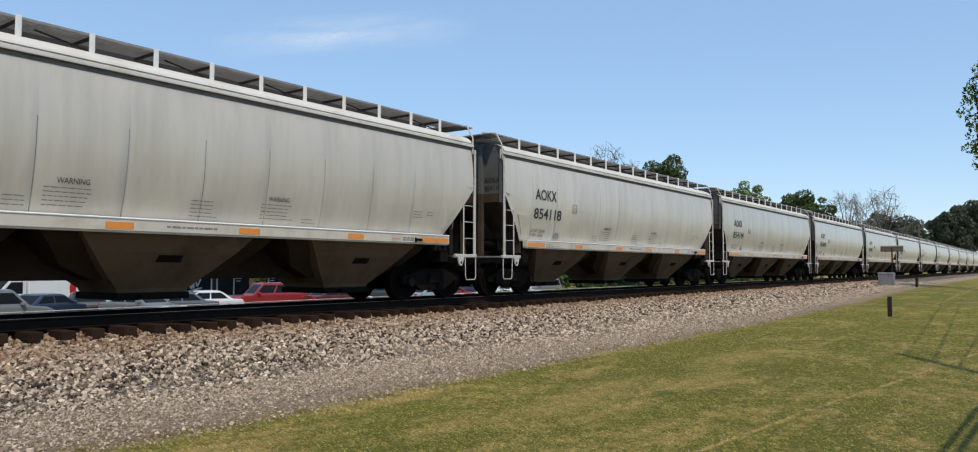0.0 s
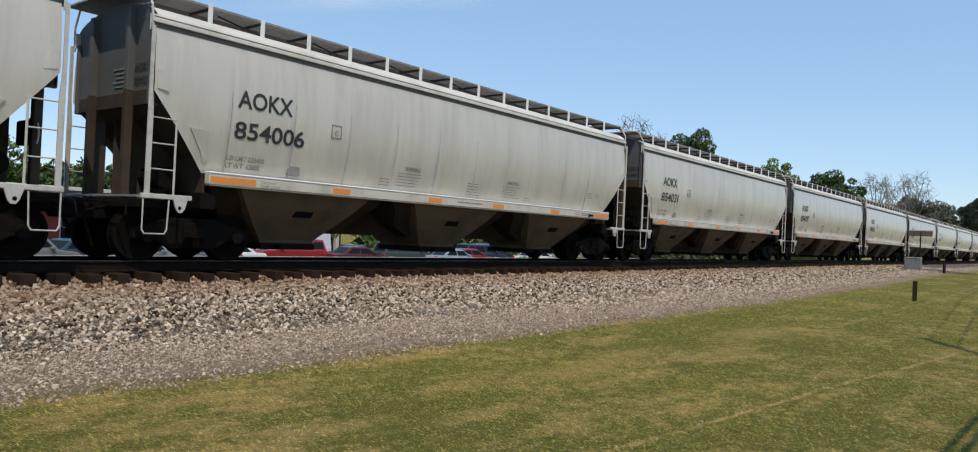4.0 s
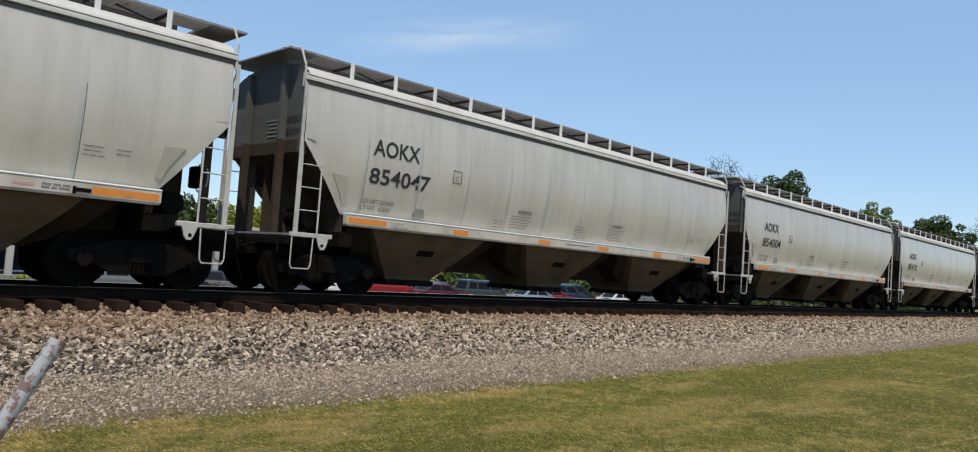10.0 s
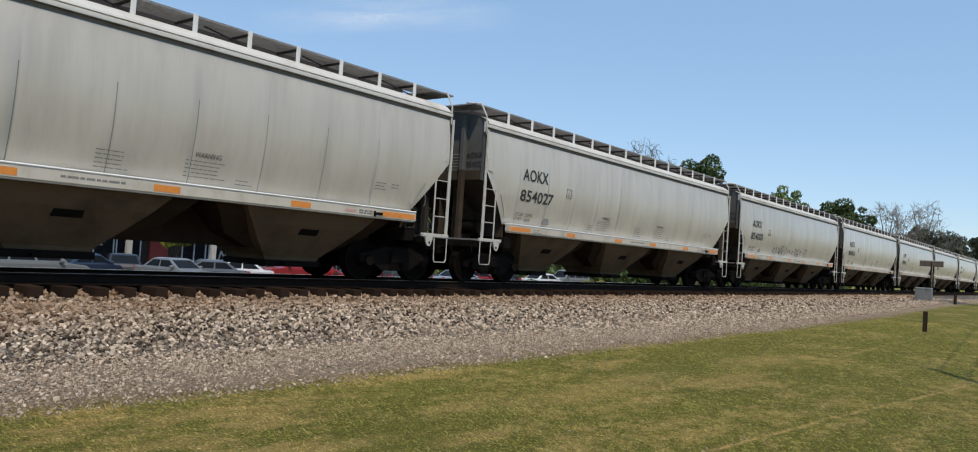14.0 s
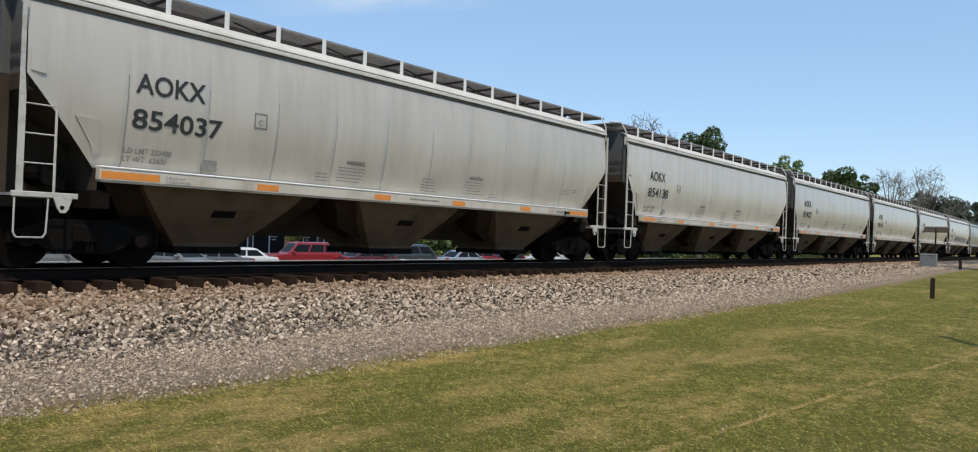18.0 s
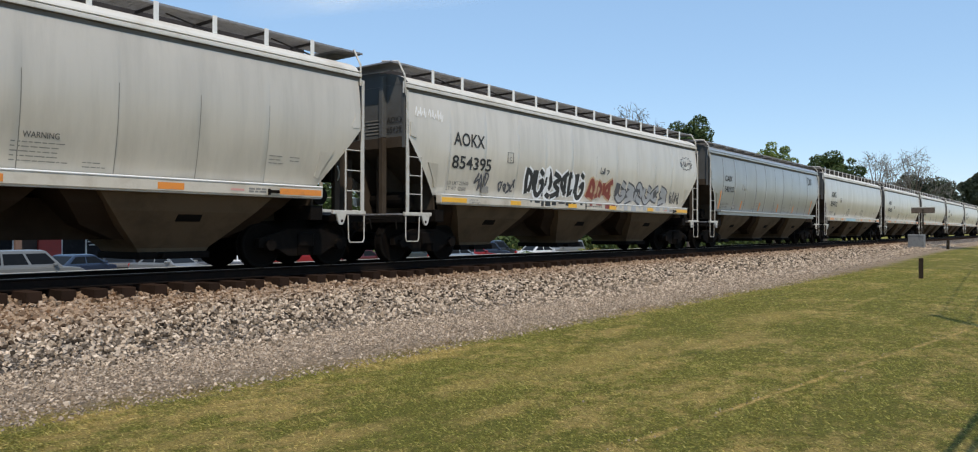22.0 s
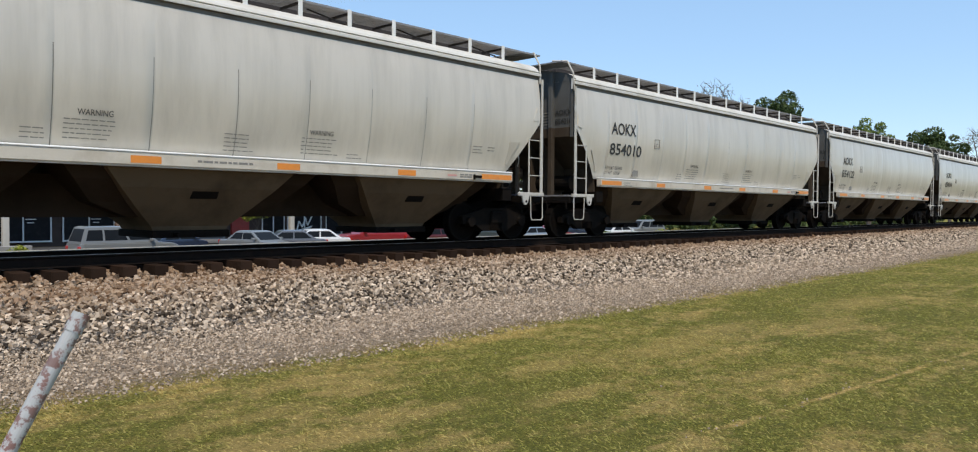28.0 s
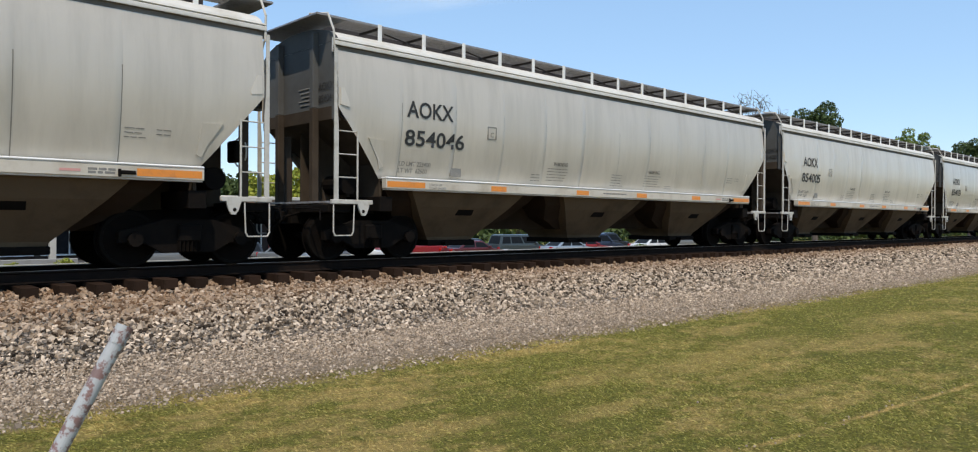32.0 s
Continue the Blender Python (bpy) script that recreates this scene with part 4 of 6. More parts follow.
def vehicle(kind, paint, label, x, y, heading, z=-1.97):
    """A car: x forward in its own space, wheels on z = 0."""
    L_, W_, H_, belt, kind_name = {"suv": (4.7, 1.88, 1.80, 1.04, "suv"), "sedan": (4.7, 1.82, 1.45, 0.92, "sedan"),
                                   "van": (5.4, 2.0, 2.25, 1.15, "van"), "pickup": (5.5, 1.95, 1.80, 1.08, "pickup_truck")}[kind]
    car = thing(kind_name, label, "car", "" if kind == "van" else "cars parked behind the track", pose(x, y, z, 0, 0, heading))
    h, w = L_ / 2, W_ / 2
    side = {"suv": [(-h, .35), (-h, .78), (-h + .04, belt), (h - 1.2, belt), (h - .35, .96), (h - .08, .84), (h, .62), (h, .35)],
            "sedan": [(-h, .32), (-h, .74), (-h + .1, belt), (h - 1.35, belt), (h - .4, .78), (h - .1, .68), (h, .54), (h, .32)],
            "van": [(-h, .38), (-h, .8), (-h + .03, belt), (h - 1.0, belt), (h - .35, 1.02), (h - .08, .88), (h, .7), (h, .38)],
            "pickup": [(-h, .42), (-h, .98), (-h + .04, belt), (h - 1.3, belt), (h - .4, 1.02), (h - .08, .92), (h, .7), (h, .42)]}[kind]
    bm = B()
    loft(bm, [[(px * s, yy, pz + (dz if pz > 0.5 else -dz)) for px, pz in side] for yy, s, dz in ((-w, 0.965, -0.03), (-w + 0.08, 1.0, 0.0), (w - 0.08, 1.0, 0.0), (w, 0.965, -0.03))])
    bmesh.ops.bevel(bm, geom=bm.edges[:], offset=0.035, segments=2, affect="EDGES")
    body = part("body", bm, paint, car)
    # cabin: foot from c0 to c1, roof from r0 to r1
    c0, c1, r0, r1 = {"pickup": (-.35, h - 1.25, -.2, h - 2.05), "sedan": (-h + .55, h - 1.25, -h + 1.35, h - 2.15), "suv": (-h + .06, h - 1.05, -h + .32, h - 1.80),
                      "van": (-h + .04, h - .85, -h + .14, h - 1.65)}[kind]
    foot, top = w - .06, w - (.20 if kind != "van" else .12)
    bm = B()
    rows = [[(c0, -foot, belt - .05), (c1, -foot, belt - .05), (c1, foot, belt - .05), (c0, foot, belt - .05)],
            [(r0, -top, H_ - .04), (r1, -top, H_ - .04), (r1, top, H_ - .04), (r0, top, H_ - .04)],
            [(r0 + .15, -top + .2, H_), (r1 - .15, -top + .2, H_), (r1 - .15, top - .2, H_), (r0 + .15, top - .2, H_)]]
    loft(bm, rows)
    bmesh.ops.bevel(bm, geom=bm.edges[:], offset=0.03, segments=2, affect="EDGES")
    part("cabin", bm, paint, car)

    def on_side(u, v, sy):
        """A point of the cabin's side: u along it, v up from the belt to the roof."""
        xx = (c0 + (c1 - c0) * u) * (1 - v) + (r0 + (r1 - r0) * u) * v
        return (xx, sy * (foot + (top - foot) * v + .006), belt - .05 + (H_ - .04 - belt + .05) * v)

    panes = {"van": [(.66, .80), (.815, .955)], "pickup": [(.06, .46), (.50, .93)], "sedan": [(.09, .47), (.505, .93)], "suv": [(.05, .27), (.30, .60), (.635, .95)]}[kind]
    for sy in (-1, 1):
        for u0, u1 in panes:
            bm = B()
            out = [on_side(u0, .20, sy), on_side(u1, .20, sy), on_side(u1, .84, sy), on_side(u0, .84, sy)]
            loft(bm, [out, [(px, py - sy * .02, pz) for px, py, pz in out]])
            part("side_window", bm, M["glass"], car)
    for name, foot_x, top_x in (("windscreen", c1, r1), ("rear_window", c0, r0)):
        bm = B()
        sx = .008 if name == "windscreen" else -.008
        q = [(foot_x * (1 - v) + top_x * v + sx, sy * (foot + (top - foot) * v - .12), belt - .05 + (H_ - .04 - belt + .05) * v) for v, sy in ((.16, -1), (.16, 1), (.90, 1), (.90, -1))]
        loft(bm, [q, [(px - sx * 3, py, pz) for px, py, pz in q]])
        part(name, bm, M["glass"], car)
    for sy in (-1, 1):
        for sx in (-1, 1):
            wx = sx * (h - 0.9)
            part("wheel_arch", tube(B(), (wx, sy * (w - .25), .36), (wx, sy * (w - .004), .36), .42, 18), M["rubber"], car)
            wheel = part("wheel", tube(B(), (wx, sy * (w - .20), .33), (wx, sy * (w + .01), .33), .335, 18), M["rubber"], car)
            part("rim", tube(B(), (wx, sy * (w - .02), .33), (wx, sy * (w + .02), .33), .21, 12), M["chrome"], wheel)
        part("headlight", box(B(), h - .22, h - .015, *sorted((sy * (w - .10), sy * (w - .50))), .64, .80, 0.03), M["lamp_clear"], car)
        part("tail_light", box(B(), -h - .008, -h + .14, *sorted((sy * (w - .04), sy * (w - .36))), .68, .90, 0.03), M["lamp_red"], car)
        part("mirror", box(B(), c1 - .50, c1 - .32, *sorted((sy * (w - .06), sy * (w + .15))), belt + .02, belt + .16, 0.03), paint, car)
    part("grille", box(B(), h - .03, h + .01, -.5, .5, .56, .74, 0.01), M["rubber"], car)
    part("front_bumper", box(B(), h - .12, h + .05, -w + .1, w - .1, .36, .52, 0.03), paint, car)
    part("rear_bumper", box(B(), -h - .06, -h + .1, -w + .1, w - .1, .40, .60, 0.03), paint, car)
    return car


silver, dblue = car_paint("silver car paint", (0.20, 0.205, 0.20)), car_paint("dark blue car paint", (0.02, 0.035, 0.07))
grey, white = car_paint("grey car paint", (0.12, 0.13, 0.15)), car_paint("white car paint", (0.75, 0.75, 0.74))
teal = car_paint("green-grey car paint", (0.045, 0.060, 0.062))
red, maroon = car_paint("red car paint", (0.30, 0.015, 0.02)), car_paint("dark red car paint", (0.10, 0.010, 0.014))
black, lblue = car_paint("black car paint", (0.015, 0.016, 0.018)), car_paint("pale blue car paint", (0.30, 0.37, 0.45))
PARKED = [("suv", silver, "silver suv parked on the asphalt lot", 13.9, 38.0, 2), ("sedan", dblue, "dark blue sedan parked on the asphalt lot", 17.7, 41.2, 20),
          ("sedan", black, "black sedan parked on the asphalt lot", 20.4, 43.0, 70), ("sedan", silver, "silver sedan parked on the asphalt lot", 21.2, 38.4, -78),
          ("sedan", grey, "dark grey sedan parked with its tail lights to the lot", 22.9, 38.6, 160), ("sedan", white, "silvery white sedan parked on the asphalt lot", 25.3, 39.6, 160),
          ("suv", red, "red suv parked on the asphalt lot", 31.2, 41.2, 165), ("sedan", maroon, "dark red sedan parked on the asphalt lot", 35.0, 38.6, -10),
          ("sedan", black, "black sedan parked on the asphalt lot", 38.2, 42.4, 10), ("suv", teal, "dark green-grey suv parked on the asphalt lot", 40.3, 39.4, -12),
          ("sedan", lblue, "pale blue sedan parked on the asphalt lot", 43.4, 37.2, -10), ("sedan", red, "red sedan parked on the asphalt lot", 47.2, 38.8, -14),
          ("suv", dblue, "dark blue suv parked on the asphalt lot", 50.2, 40.0, -12), ("suv", black, "black suv parked on the asphalt lot", 54.6, 42.4, -10),
          ("sedan", white, "white sedan parked on the asphalt lot", 55.2, 37.6, -10), ("suv", silver, "silver suv parked on the asphalt lot", 60.4, 38.6, 170)]
for row in PARKED:
    vehicle(*row)
white_van = vehicle("van", white, "white van driving across the lot", 48.0, 45.2, 180)

# parking lot and the shops behind it
bm = B()
box(bm, -60, 170, 28.5, 50.0, -2.3, -1.97)
lot = link("parking_lot", bm, M["asphalt"])
tagged(lot, "grey asphalt parking lot beyond the railway", "parking lot", kind="structure")
for i in range(14):
    bm = B()
    box(bm, 2 + 3.6 * i, 2.1 + 3.6 * i, 41.5, 46.5, -1.97, -1.966)
    part("parking_line", bm, M["white"], lot)
bm = B()
box(bm, -60, 48, 50.0, 53.0, -2.3, -1.83, 0.02)
tagged(link("pavement", bm, M["old_paving"]), "worn dark pavement along the shop fronts", "pavement", kind="structure")

shops = thing("shop_building", "single-storey strip of shops with dark glass fronts and red panels", "building", m=pose(0, 53, -1.83))
bm = B()
box(bm, -60, 46, 0.3, 14, 0, 4.1)
part("wall", bm, M["shop_wall"], shops)
bm = B()
box(bm, -60.2, 46.2, -1.6, 14.2, 4.1, 4.35, 0.03)
part("roof", bm, M["stucco"], shops)
bm = B()
box(bm, -60, 46, -1.5, -1.3, 3.1, 4.1)
part("fascia", bm, M["brick"], shops)
BAYS = [(-6, "win"), (-2, "door"), (2, "win"), (6.3, "win"), (9.8, "win"), (13.4, "win"), (17.2, "win"), (20.9, "red"), (23.2, "win"), (25.5, "door"), (27.8, "red"), (30.6, "door"), (33.4, "win"), (37.0, "win"), (40.4, "win"), (43.6, "door")]
for x, what in BAYS:
    bm = B()
    if what == "red":
        box(bm, x - .7, x + .7, 0.05, 0.298, 0, 3.6, 0.02)
        part("red_panel", bm, M["red_wall"], shops)
        continue
    wide = 1.55 if what == "win" else 0.95
    box(bm, x - wide, x + wide, 0.2, 0.296, 0.35 if what == "win" else 0, 2.7)
    window = part("window" if what == "win" else "door", bm, M["dark_front"], shops)
    bm = B()
    low = 0.30 if what == "win" else 0.0
    for a in (-wide, 0, wide):
        box(bm, x + a - .04, x + a + .04, 0.12, 0.197, low, 2.75)
    for zz in (low, 2.7):
        box(bm, x - wide - .06, x + wide + .06, 0.118, 0.195, zz, zz + .1)
    part("frame", bm, M["white"], window)
    if what == "win":
        bm = B()
        if 30 < x < 35:
            # a slanting brush-stroke emblem
            for p, q in (((-.7, .75), (-.5, 1.5)), ((-.5, 1.5), (-.2, 1.0)), ((-.2, 1.0), (.1, 1.75)), ((.1, 1.75), (.3, 1.15)), ((.3, 1.15), (.8, 2.1)), ((-.75, .70), (.7, 1.05))):
                tube(bm, (x + p[0], 0.17, p[1]), (x + q[0], 0.17, q[1]), 0.06, 6)
        else:
            for i, (zz, w) in enumerate(((1.95, .50), (1.72, .62), (1.50, .38))):
                box(bm, x + .42 - w / 2, x + .42 + w / 2, 0.15, 0.19, zz, zz + .055)
        tagged(part("window_lettering", bm, M["white"], window), kind="stuff")
for i in range(14):
    x = -40 + 6.4 * i + 0.9
    bm = B()
    box(bm, x - .18, x + .18, -1.5, -1.15, 0, 3.1, 0.02)
    part("column", bm, M["stucco"] if i % 3 else M["brick"], shops)

# box truck with red lettering too far to read
box_truck = thing("box_truck", "white box truck with faded red lettering on its side", "truck", m=pose(20.2, 45.2, -1.97))
part("cargo_box", box(B(), -2.3, 2.9, -1.15, 1.15, .75, 3.0, 0.04), M["white"], box_truck)
bm = B()
prism(bm, [(-2.34, .45), (-2.34, 2.12), (-3.15, 2.12), (-3.75, 1.38), (-4.75, 1.22), (-4.92, 1.0), (-4.92, .45)], -.98, .98)
bmesh.ops.bevel(bm, geom=bm.edges[:], offset=0.05, segments=2, affect="EDGES")
cab = part("cab", bm, white, box_truck)
for sy in (-1, 1):
    bm = B()
    prism(bm, [(-2.55, 1.35), (-2.55, 1.98), (-3.12, 1.98), (-3.58, 1.40)], *sorted((sy * .97, sy * .987)))
    part("side_window", bm, M["glass"], cab)
    bm = B()
    box(bm, -4.94, -4.80, *sorted((sy * .55, sy * .90)), .80, 1.0, 0.02)
    part("headlight", bm, M["lamp_clear"], cab)
bm = B()
prism(bm, [(-3.20, 2.06), (-3.70, 1.44), (-3.73, 1.46), (-3.23, 2.08)], -.85, .85)
part("windscreen", bm, M["glass"], cab)
part("bumper", box(B(), -5.0, -4.9, -.98, .98, .42, .66, 0.02), M["chrome"], box_truck)
part("chassis", box(B(), -2.4, 2.8, -.45, .45, .5, .76), M["rubber"], box_truck)
for i, (a, b) in enumerate(((-.2, .15), (.3, .55), (.7, 1.05), (1.2, 1.35), (1.5, 1.9), (2.05, 2.4))):
    part("side_lettering", box(B(), a, b, -1.158, -1.148, 1.35 - .08 * (i % 2), 1.85), M["lamp_red"], box_truck)
for wx in (-3.95, 1.7):
    for sy in (-1, 1):
        wheel = part("wheel", tube(B(), (wx, sy * .8, .42), (wx, sy * 1.03, .42), .42, 18), M["rubber"], box_truck)
        part("rim", tube(B(), (wx, sy * 1.0, .42), (wx, sy * 1.05, .42), .22, 12), M["chrome"], wheel)

# a low kerb with tufts of grass at the near end of the lot
kerb = link("planter_kerb", box(B(), -6, 12.2, 46.6, 47.0, -1.97, -1.42, 0.02), M["concrete"])
tagged(kerb, "low pale concrete kerb of a planted bed", "kerb")

# post-and-cable fence along the lot
fence = thing("cable_fence", "low fence of thin steel posts and a cable", "fence")
for i in range(18):
    bm = B()
    tube(bm, (1 + 3.3 * i, 27.2, -2.1), (1 + 3.3 * i, 27.2, -0.62), 0.035, 6)
    part("post", bm, M["box_green"], fence)
bm = B()
tube(bm, (1, 27.2, -0.66), (57.1, 27.2, -0.66), 0.016, 5)
part("cable", bm, M["steel_light"], fence)


# ---- trees ----
def leaves(rs, centres, count, size):
    """Small leaf clumps, each a bent pair of triangles, about the centres (x, y, z, radius)."""
    c = np.array(centres)
    pick = rs.choice(len(c), count, p=c[:, 3] ** 2 / (c[:, 3] ** 2).sum())
    d = rs.normal(size=(count, 3))
    d /= np.linalg.norm(d, axis=1)[:, None]
    p = c[pick, :3] + d * (c[pick, 3] * rs.uniform(0.45, 1.0, count) ** 0.5)[:, None] * (1, 1, 0.8)
    u = rs.normal(size=(count, 3))
    v = rs.normal(size=(count, 3))
    u /= np.linalg.norm(u, axis=1)[:, None]
    v /= np.linalg.norm(v, axis=1)[:, None]
    s = (size * rs.uniform(0.5, 1.3, count))[:, None]
    quad = np.stack([p - u * s, p + v * s * 0.7, p + u * s, p - v * s * 0.6], 1).reshape(-1, 3)
    return quad, np.arange(count * 4).reshape(-1, 4)


def tree(name, label, x, y, z, height, width, leaf, seed, count=2600, size=0.35, base=0.35):
    """A trunk with forking limbs and a crown of leaf clumps with gaps."""
    rs = np.random.RandomState(seed)
    t = thing(name, label, "tree", m=pose(x, y, z))
    bm = B()
    tube(bm, (0, 0, -0.2), (0.1, 0.1, height * base), 0.022 * height, 8, 0.015 * height)
    centres = []
    n = 11
    for i in range(n):
        a = 2.4 * i + rs.uniform(-.4, .4)
        f = (i + 1) / n
        r = width * 0.5 * (0.35 + 0.65 * math.sin(math.pi * min(0.95, f * 0.8 + 0.12))) * rs.uniform(0.55, 1.0)
        p0 = Vector((0.1, 0.1, height * base * (0.75 + 0.25 * f)))
        p1 = Vector((math.cos(a) * r * 0.45, math.sin(a) * r * 0.45, height * (base + (0.55 * f + .05) * (1 - base))))
        p2 = Vector((math.cos(a) * r * 0.8, math.sin(a) * r * 0.8, height * (base + (0.22 + 0.68 * f) * (1 - base)) * rs.uniform(.94, 1.0)))
        tube(bm, p0, p1, 0.008 * height, 6, 0.005 * height)
        tube(bm, p1, p2, 0.005 * height, 5, 0.002 * height)
        k = width * rs.uniform(0.11, 0.20)
        centres += [(*p2, k), (*(p1 * 0.4 + p2 * 0.6 + Vector(rs.normal(0, width * .06, 3))), k * 0.85), (*(p2 + Vector(rs.normal(0, width * .08, 3))), k * 0.7)]
    part("trunk", bm, M["bark"], t)
    if leaf:
        # smaller clumps fill the crown out to an uneven outline
        mid = height * (base + 0.52 * (1 - base))
        for i in range(30):
            d = rs.normal(size=3)
            d = d / np.linalg.norm(d) * rs.uniform(0.45, 1.0)
            centres.append((d[0] * width * 0.42, d[1] * width * 0.42, mid + d[2] * height * (1 - base) * 0.40, width * rs.uniform(0.075, 0.14)))
    if leaf is None:
        bm = B()
        for c in centres:
            for j in range(16):
                o = Vector(c[:3]) + Vector(rs.normal(0, width * 0.05, 3))
                tip = o + Vector(rs.normal(0, width * 0.055, 3)) + Vector((0, 0, width * .04))
                tube(bm, o - (tip - o) * 0.6, tip, 0.0019 * height, 3, 0.0009 * height, False)
        part("crown", bm, M["twig"], t, "bare grey twigs")
        quad, f = leaves(rs, centres, count // 4, size * 0.30)
        leaf_m = M["twig"]
    else:
        quad, f = leaves(rs, centres, int(count * 4.6), size * 0.52)
        leaf_m = M[leaf]
    me = bpy.data.meshes.new("leaves")
    me.from_pydata(quad.tolist(), [], f.tolist())
    me.materials.append(leaf_m)
    ob = new("foliage" if leaf is None else "crown", me)
    ob.parent = t
    return t


def at(az, dist):
    return dist * math.sin(radians(az)), dist * math.cos(radians(az))


def spread(az, dist, top, width, leaf, seed, label, count=2600, size=0.4, z=-2.0, base=0.35):
    x, y = at(az, dist)
    tree("tree" if leaf else "bare_tree", label, x, y, z, 1.04 * (0.79 + dist * math.tan(radians(top)) - z), width, leaf, seed, count, size, base)


OAK, FRESH, BARE = "broad dark green tree behind the train", "fresh green spring tree behind the train", "bare grey-twigged tree behind the train"
spread(66.8, 112, 8.5, 8.5, "leaf_dark", 1, OAK, 3000, 0.38)
spread(62.4, 118, 9.1, 9, None, 2, BARE)
spread(64.1, 125, 8.3, 8, None, 3, BARE)
spread(72.8, 130, 6.2, 7.5, "leaf_spring", 4, FRESH, 2400, 0.38)
spread(76.0, 150, 5.4, 10, "leaf_dark", 5, OAK, 3000, 0.5)
spread(77.5, 165, 4.2, 9, "leaf_dark", 6, OAK, 2200, 0.5)
spread(79.2, 175, 5.3, 11, None, 7, BARE)
spread(81.3, 180, 5.2, 13, None, 8, BARE)
spread(80.3, 190, 3.4, 13, "leaf_far", 9, OAK, 2200, 0.6)
spread(82.4, 190, 3.4, 12, "leaf_far", 10, OAK, 2200, 0.6)
spread(83.0, 215, 2.5, 11, "leaf_far", 11, OAK, 3000, 0.6, base=0.2)
spread(85.2, 255, 4.0, 13, "leaf_far", 12, OAK, 3400, 0.8, base=0.2)
spread(86.5, 340, 4.4, 22, "leaf_far", 13, OAK, 3600, 1.1, base=0.2)
spread(88.6, 470, 4.2, 40, "leaf_far", 14, OAK, 3400, 1.5, base=0.2)
spread(87.9, 62, 14.5, 5.4, "leaf_mid", 15, "tall slender tree with fresh green leaves by the lawn", 1500, 0.24)
for i, (az, dist, top, w, leaf) in enumerate(((8, 84, 6.6, 12, "leaf_mid"), (12.5, 80, 6.2, 10, "leaf_light"), (15.5, 88, 6.5, 12, "leaf_mid"), (18.5, 95, 3.2, 10, "leaf_mid"), (22, 90, 3.0, 9, "leaf_dark"),
                                              (24.6, 96, 3.0, 11, "leaf_dark"), (28, 84, 3.3, 9, "leaf_light"), (31.5, 100, 3.8, 12, "leaf_dark"), (35.5, 105, 3.5, 12, "leaf_mid"), (39.5, 110, 3.8, 13, "leaf_dark"),
                                              (44, 115, 3.6, 13, "leaf_mid"), (49, 118, 3.4, 14, "leaf_dark"), (54, 120, 3.2, 14, "leaf_mid"), (59, 120, 3.4, 13, "leaf_dark"))):
    spread(az, dist, top, w, leaf, 20 + i, "green tree beyond the shops", 1900, 0.5, base=0.25)
for i, (x, y) in enumerate(((27.0, 49.2), (35.5, 47.5), (40.5, 48.5), (49.0, 48.0))):
    tree("small_tree", "small yellow-green tree in front of the shops", x, y, -1.98, 3.8, 2.6, "leaf_light", 40 + i, 700, 0.16, 0.4)


def bush(x, y, z, r, leaf, seed, label):
    rs = np.random.RandomState(seed)
    quad, f = leaves(rs, [(rs.normal(0, r * .4), rs.normal(0, r * .4), r * rs.uniform(.3, .7), r * .6) for _ in range(6)], 700, r * 0.14)
    quad[:, 2] = np.maximum(quad[:, 2], 0.0)
    me = bpy.data.meshes.new("shrub")
    me.from_pydata(quad.tolist(), [], f.tolist())
    me.materials.append(M[leaf])
    ob = new("shrub", me)
    ob.matrix_basis = pose(x, y, z)
    tagged(ob, label, "shrub")


for i, (x, y, r, leaf) in enumerate(((50.5, 36.0, 1.0, "leaf_mid"), (60.2, 36, 1.0, "leaf_light"), (5.5, 26.4, 0.5, "leaf_light"), (8.0, 26.6, 0.45, "leaf_light"), (70, 30, 1.0, "leaf_mid"), (33.5, 46, 0.9, "leaf_mid"), (6.6, 46.0, 0.55, "leaf_light"), (8.8, 46.0, 0.5, "leaf_light"), (11.4, 46.0, 0.6, "leaf_light"))):
    bush(x, y, -2.05, r, leaf, 60 + i, "leafy green shrub beside the parking lot")


# clipped hedge behind the far end of the lot
rs = np.random.RandomState(77)
n = 14000
p = np.stack([rs.uniform(48, 230, n), 53.5 + rs.uniform(-1.2, 1.2, n), -2.1 + 2.6 * rs.uniform(0, 1, n) ** 0.8], 1)
p[:, 2] += 0.25 * np.sin(p[:, 0] * 0.7) + 0.2 * np.sin(p[:, 0] * 0.23)
u, v = rs.normal(size=(n, 3)) * 0.22, rs.normal(size=(n, 3)) * 0.16
me = bpy.data.meshes.new("hedge")
me.from_pydata(np.stack([p - u, p + v, p + u, p - v], 1).reshape(-1, 3).tolist(), [], np.arange(4 * n).reshape(-1, 4).tolist())
me.materials.append(M["leaf_dark"])
tagged(new("hedge", me), "long dark green hedge beyond the parking lot", "hedge", kind="stuff")


